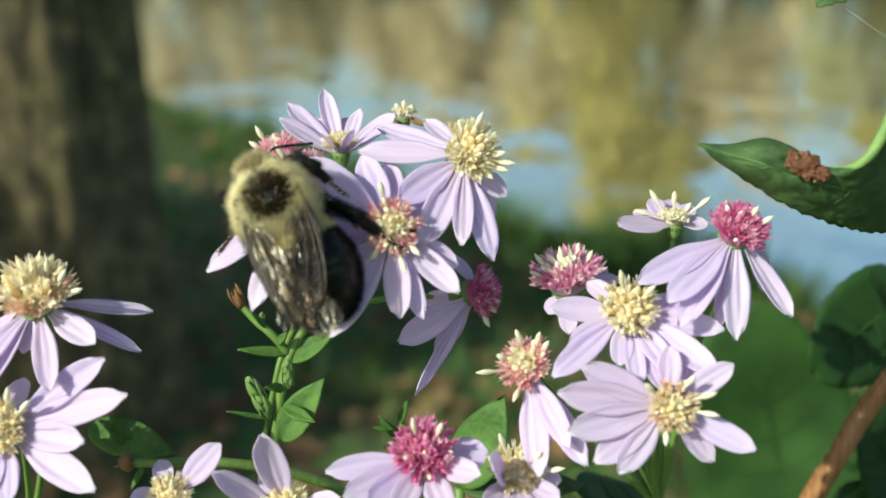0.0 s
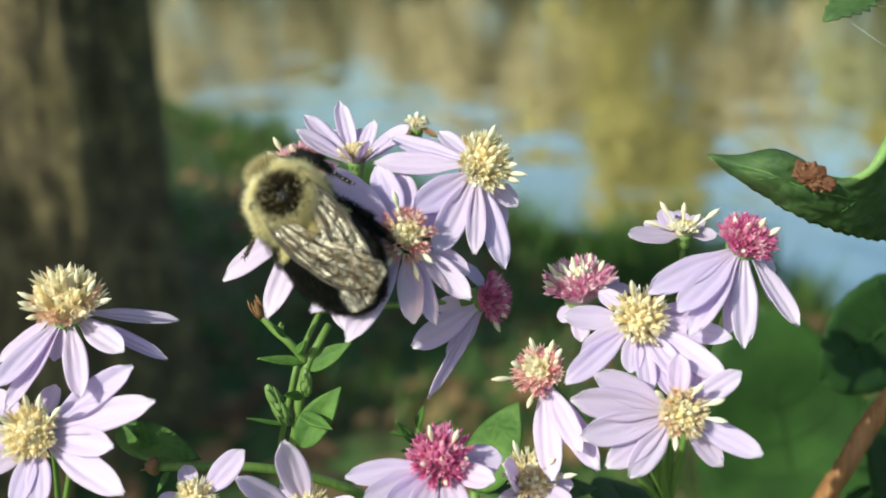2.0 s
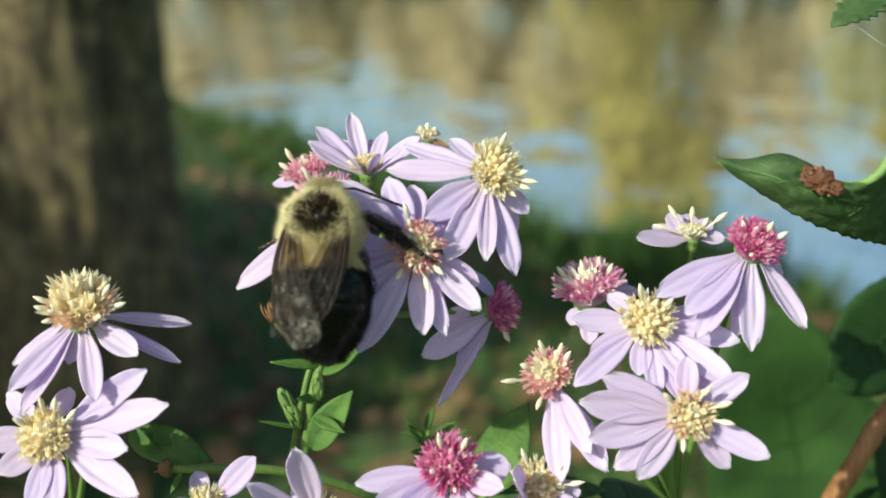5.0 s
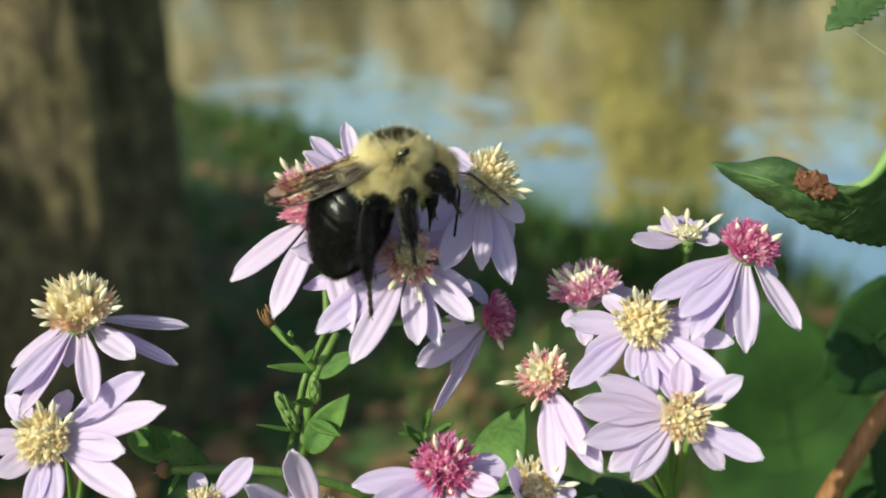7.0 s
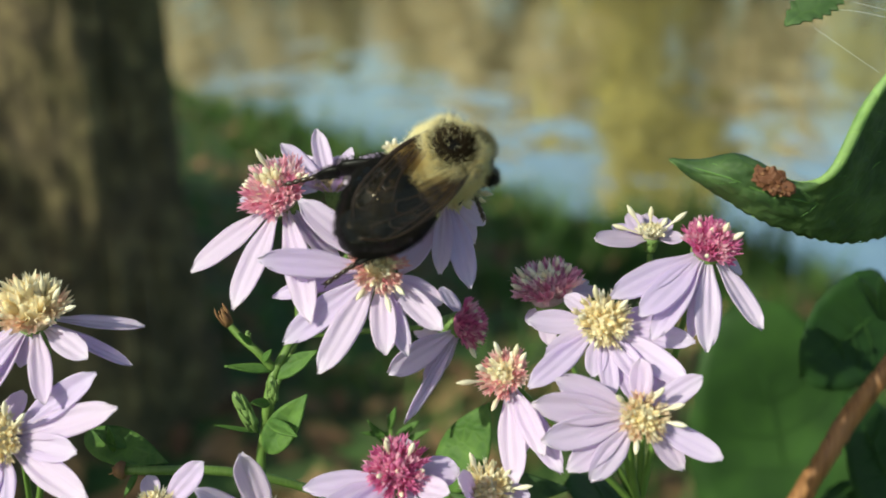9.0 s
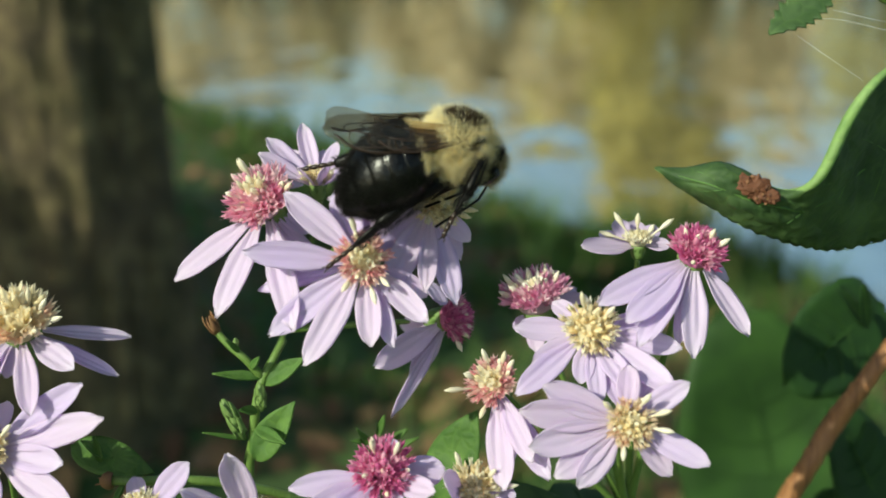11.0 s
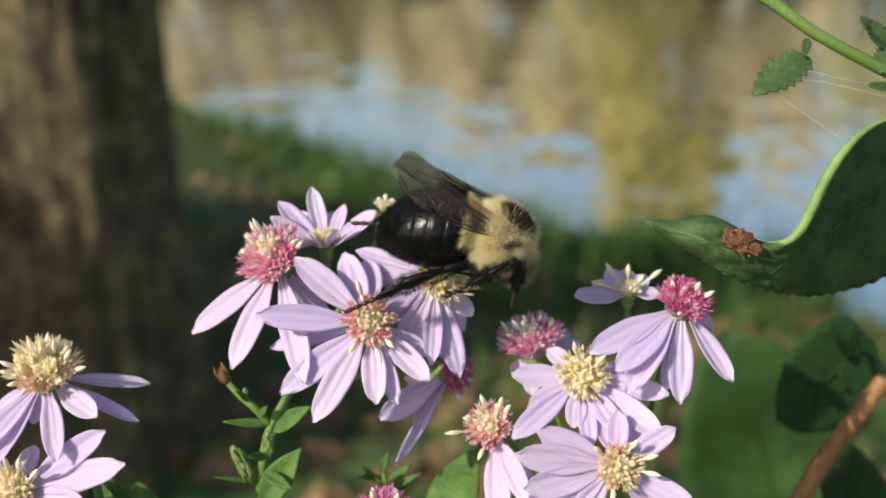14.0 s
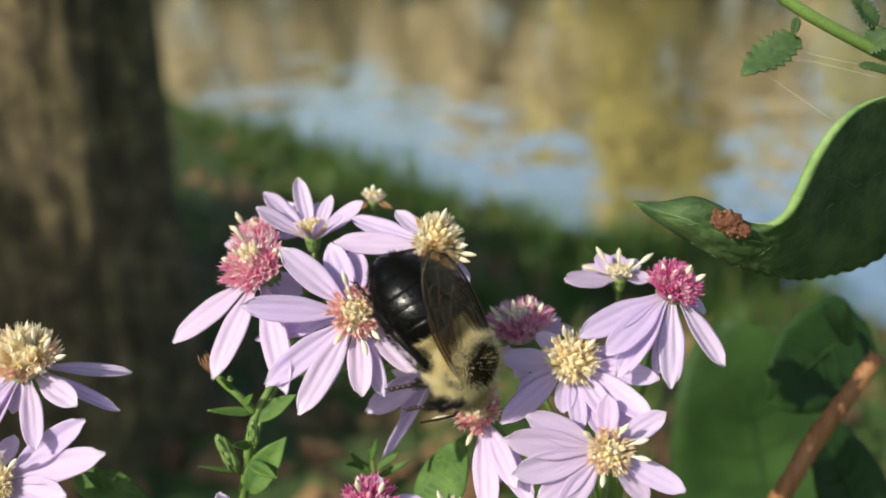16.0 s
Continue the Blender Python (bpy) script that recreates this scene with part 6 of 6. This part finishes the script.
def build_bee():
    bee = thing("bumblebee", "bumblebee with pale yellow furry thorax and glossy black abdomen", "bumblebee")
    rng = random.Random(77)
    thorax = part("thorax", mesh_of("thorax", *egg(2.4, 2.42, 2.35), M_CHITIN_DULL), bee, "furry pale yellow thorax")

    def on_side(v, r):
        """The dark tuft in front of the wing root."""
        return abs(v.y) > 0.75 and abs(v.z - 0.32 + r.gauss(0, 0.05)) < 0.12 and 0.0 < v.x + r.gauss(0, 0.06) < 0.5

    whole = lambda v, r: (not in_patch(v, r) or r.random() < 0.02) and v.x < 0.95 and (not on_side(v, r) or r.random() < 0.15)
    part("yellow_fur", mesh_of("yellow_fur", *hairs(rng, 30000, ball_spot((0, 0, 0), 2.25, 2.28, 2.2, whole), 1.12, 0.0135, (-0.18, 0, 0.08), 0.2, 0.45), M_FUR), thorax, "dense pale yellow fur")
    part("dark_fur", mesh_of("dark_fur", *hairs(rng, 6500, ball_spot((0, 0, 0), 2.3, 2.3, 2.28, lambda v, r: dark_patch(v, r) or on_side(v, r)), 0.66, 0.018, (-0.3, 0, 0), 0.3, 0.4), M_FUR_PATCH), thorax, "short black fur round a bald spot")

    # abdomen: six plates, each lapping a little over the next
    def girth(s):
        return 3.2 * math.sin(math.pi * (0.10 + 0.86 * s) ** 0.92) ** 0.62

    prof = []
    for k in range(6):
        for q in (0.0, 0.12, 0.3, 0.5, 0.7, 0.88, 0.97):
            s = (k + q) / 6
            prof.append((girth(s) * (0.984 + 0.020 * min(1.0, q * 4) - 0.010 * (q > 0.95)) * MM, s * 7.8 * MM))
    prof += [(girth(1.0) * 0.9 * MM, 7.82 * MM), (0.45 * MM, 8.1 * MM), (0.08 * MM, 8.2 * MM)]
    v, f = lathe(prof, 48)
    v = [Vector((-p.z, p.y * 1.02, p.x * 0.95 - 0.024 * (p.z / MM) ** 2 * MM)) for p in v]
    abdomen = part("abdomen", mesh_of("abdomen", v, f, M_CHITIN), bee, "glossy black segmented abdomen", pose(-1.75 * MM, 0, -0.15 * MM))

    def belly(lo, hi):
        def spot(r):
            s, w = r.uniform(lo, hi), r.uniform(0, 2 * math.pi)
            if hi < 0.5 and math.cos(w) < -0.15 + 0.15 * math.sin(w * 7):
                return None
            rad = girth(s)
            return Vector((-s * 7.8, rad * math.sin(w) * 1.02, rad * math.cos(w) * 0.95 - 0.024 * (s * 7.8) ** 2)), Vector((-0.35 + 1.1 * (0.5 - s), math.sin(w), math.cos(w))).normalized() if s < 0.9 else Vector((-1.0, 0.6 * math.sin(w), 0.6 * math.cos(w))).normalized()
        return spot

    part("yellow_band", mesh_of("yellow_band", *hairs(rng, 3400, belly(0.0, 0.15), 0.7, 0.016, (-0.6, 0, 0), 0.25, 0.4), M_FUR), abdomen, "pale yellow fur on the first segment")
    part("black_fur", mesh_of("black_fur", *hairs(rng, 12000, belly(0.12, 1.0), 0.5, 0.010, (-0.6, 0, 0), 0.26, 0.35), M_FUR_DARK), abdomen, "fine short black fur")
    # head
    head = part("head", mesh_of("head", *egg(1.3, 1.7, 1.7), M_CHITIN_DULL), bee, "black head with pale tuft", pose(2.12 * MM, 0, -1.82 * MM, 0, 44, 0))
    part("face_fur", mesh_of("face_fur", *hairs(rng, 2600, ball_spot((0, 0, 0), 1.25, 1.55, 1.65, lambda v, r: v.z > 0.0 and abs(v.y) < 0.72), 1.0, 0.014, (-0.15, 0, 0.3), 0.32, 0.4), M_FUR_MID), head, "pale yellow tuft of head fur")
    for side in (1, -1):
        v, f = egg(0.72, 0.5, 1.15, 12, 16)
        part("eye", mesh_of("eye", v, f, M_EYE), head, "dark oval compound eye", pose(0.25 * MM, side * 1.4 * MM, 0.1 * MM, 0, 0, side * 12))
    v, f = lathe([(0.55 * MM, 0), (0.5 * MM, 0.7 * MM), (0.25 * MM, 1.3 * MM), (0.12 * MM, 2.2 * MM), (0.05 * MM, 2.9 * MM)], 9)
    part("mouthparts", mesh_of("mouthparts", v, f, M_CHITIN_DULL), head, "", pose(0.45 * MM, 0, -1.4 * MM, 0, 165, 0))
    feelers = []
    for side in (1, -1):
        bits = [tube([Vector((0, 0, 0)), Vector((0.7, 0, 0.42)) * MM, Vector((1.75, 0, 0.75)) * MM], [0.11 * MM, 0.09 * MM, 0.10 * MM], 7)]
        bow = spline([(1.7, 0, 0.75), (2.9, 0, 0.55), (4.2, 0, 0.25), (5.6, 0, -0.05)], 4)
        for k in range(len(bow) - 1):
            p, q = Vector(bow[k]), Vector(bow[k + 1])
            bits.append(tube([p * MM, p.lerp(q, 0.6) * MM, q * MM], [0.085 * MM, 0.115 * MM, 0.095 * MM], 7, 2))
        feelers.append((side, part("antenna", mesh_of("antenna", *join(*bits), M_CHITIN_DULL), head, "thin jointed black antenna", pose(1.05 * MM, side * 0.45 * MM, 0.5 * MM))))
    wings = []
    for side in (1, -1):
        for name, length, width, z in (("hindwing", 7.6, 2.7, 1.35), ("forewing", 10.8, 3.95, 1.55)):
            m = pose(0.9 * MM, side * 2.05 * MM, z * MM)
            wings.append((name, side, m, build_wing(bee, name, length, width, side, m)))
        v, f = egg(0.55, 0.4, 0.28, 10, 14)
        part("wing_cap", mesh_of("wing_cap", v, f, M_CHITIN), bee, "small black scale over the wing root", pose(1.0 * MM, side * 2.15 * MM, 1.2 * MM, side * -35, 0, 0))
    legs = [build_leg(bee, name, side) for name in LEGS for side in (1, -1)]
    bee.scale = (BEE_SIZE,) * 3
    return bee, head, abdomen, feelers, wings, legs


bee, bee_head, abdomen, feelers, wings, legs = build_bee()
build_grass()
build_litter()


# ---- what moves ----
def bee_pose(place, ahead, up):
    x = Vector(ahead).normalized()
    y = Vector(up).cross(x).normalized()
    z = x.cross(y)
    return PLANT @ Matrix.Translation(Vector(place) * MM) @ Matrix((x, y, z)).transposed().to_4x4()


def sway(ob, node, rows):
    walk(ob, [(t, PLANT @ Matrix.Translation((node + Vector(s)) * MM)) for t, *s in rows])


def keyed_pose(ob, t):
    """Where walk() has put a thing at t seconds."""
    keys = ob.animation_data
    curves = keys.action.layers[0].strips[0].channelbag(keys.action_slot).fcurves
    value = {(c.data_path, c.array_index): c.evaluate(frame(t)) for c in curves}
    q = Quaternion([value["rotation_quaternion", k] for k in range(4)]).normalized()
    return Matrix.LocRotScale(Vector([value["location", k] for k in range(3)]), q, ob.scale)


def along(rows, t):
    """A table's row at t seconds, evenly between its rows."""
    k = max(1, next((i for i, r in enumerate(rows) if r[0] >= t), len(rows) - 1))
    a, b = rows[k - 1], rows[k]
    return Vector(a[1:]).lerp(Vector(b[1:]), min(1.0, max(0.0, (t - a[0]) / (b[0] - a[0]))))


def upright_on(way, out):
    """A turn that sends +Z along way and +X as near to out as it can."""
    z = Vector(way).normalized()
    x = (Vector(out) - z * z.dot(Vector(out))).normalized()
    return Matrix((x, z.cross(x), z)).transposed().to_4x4()


def step(leg_row, times):
    """Bends a leg so that its foot stays where it stands."""
    name, side, leg, shank, tarsus = leg_row
    hip, l1, l2, knee, *_ = LEGS[name]
    hip, knee = Vector((hip[0], hip[1] * side, hip[2])), Vector((knee[0], knee[1] * side, knee[2]))
    upper, lower = [], []
    for t in times:
        goal = (keyed_pose(bee, t).inverted() @ (PLANT @ (along(FOOT_ROWS[name, side], t) * MM))) / MM - hip
        d = min(max(goal.length, (l2 - l1) * 1.08), (l1 + l2) * 0.985)
        way = goal.normalized()
        out = (knee - way * way.dot(knee)).normalized()
        near = (d * d + l1 * l1 - l2 * l2) / (2 * d)
        bend = way * near + out * math.sqrt(max(0.0, l1 * l1 - near * near))
        thigh = upright_on(bend, out - way * 0.3)
        shin = upright_on(way * d - bend, out)
        upper.append((t, Matrix.Translation(hip * MM) @ thigh))
        lower.append((t, Matrix.Translation((0, 0, l1 * MM)) @ (thigh.inverted() @ shin)))
    walk(leg, upper)
    walk(shank, lower)
    walk(tarsus, lower)


def motions():
    sway(left_sprig, left_node, SWAY_L)
    sway(low_sprig, low_node, SWAY_B)
    sway(cross, cross_node, SWAY_L)
    sway(main_sprig, main_node, SWAY_CF)
    sway(stalk, stalk_node, SWAY_CS)
    sway(shrub, shrub_node, SWAY_LEAF)
    sway(back_plant, back_node, SWAY_TWIG)
    for head, rows in ((main_heads[CREAM_HEAD], SWAY_CREAM), (main_heads[ROSE_HEAD], SWAY_ROSE)):
        rest = head.matrix_basis.copy()
        walk(head, [(t, Matrix.Translation(Vector(s) * MM) @ rest) for t, *s in rows])
    walk(bee, [(t, bee_pose(p, a, u)) for t, p, a, u in BEE_ROWS])
    for name, side, m, wing in wings:
        walk(wing, [(t, m @ pose(0, 0, 0, 0, lift, swing - side * (out + (5 if name == "hindwing" else 0))) @ pose(0, 0, 0, bank * (1.0 if side * bank < 0 else 0.3) - side * roll, 0, 0)) for t, lift, out, roll, swing, bank in WING_ROWS])
    rest_a = abdomen.matrix_basis.copy()
    walk(abdomen, [(t, rest_a @ pose(0, 0, 0, 0, -bend, 0)) for t, bend in ABDOMEN_ROWS])
    times = sorted({r[0] for r in BEE_ROWS} | {k * 0.25 for k in range(65)})
    for leg_row in legs:
        step(leg_row, times)
    turn = bee_head.matrix_basis.to_3x3().inverted()
    rest_h, neck = bee_head.matrix_basis.copy(), Matrix.Translation((1.4 * MM, 0, -0.8 * MM))
    walk(bee_head, [(t, neck @ pose(0, 0, 0, 0, tuck, 0) @ neck.inverted() @ rest_h) for t, tuck in HEAD_ROWS])
    for side, feeler in feelers:
        place = Matrix.Translation(feeler.matrix_basis.translation)
        walk(feeler, [(t, place @ Vector((5.6, 0, -0.05)).rotation_difference(turn @ Vector(way)).to_matrix().to_4x4()) for t, *way in FEELER_ROWS[side]])


motions()
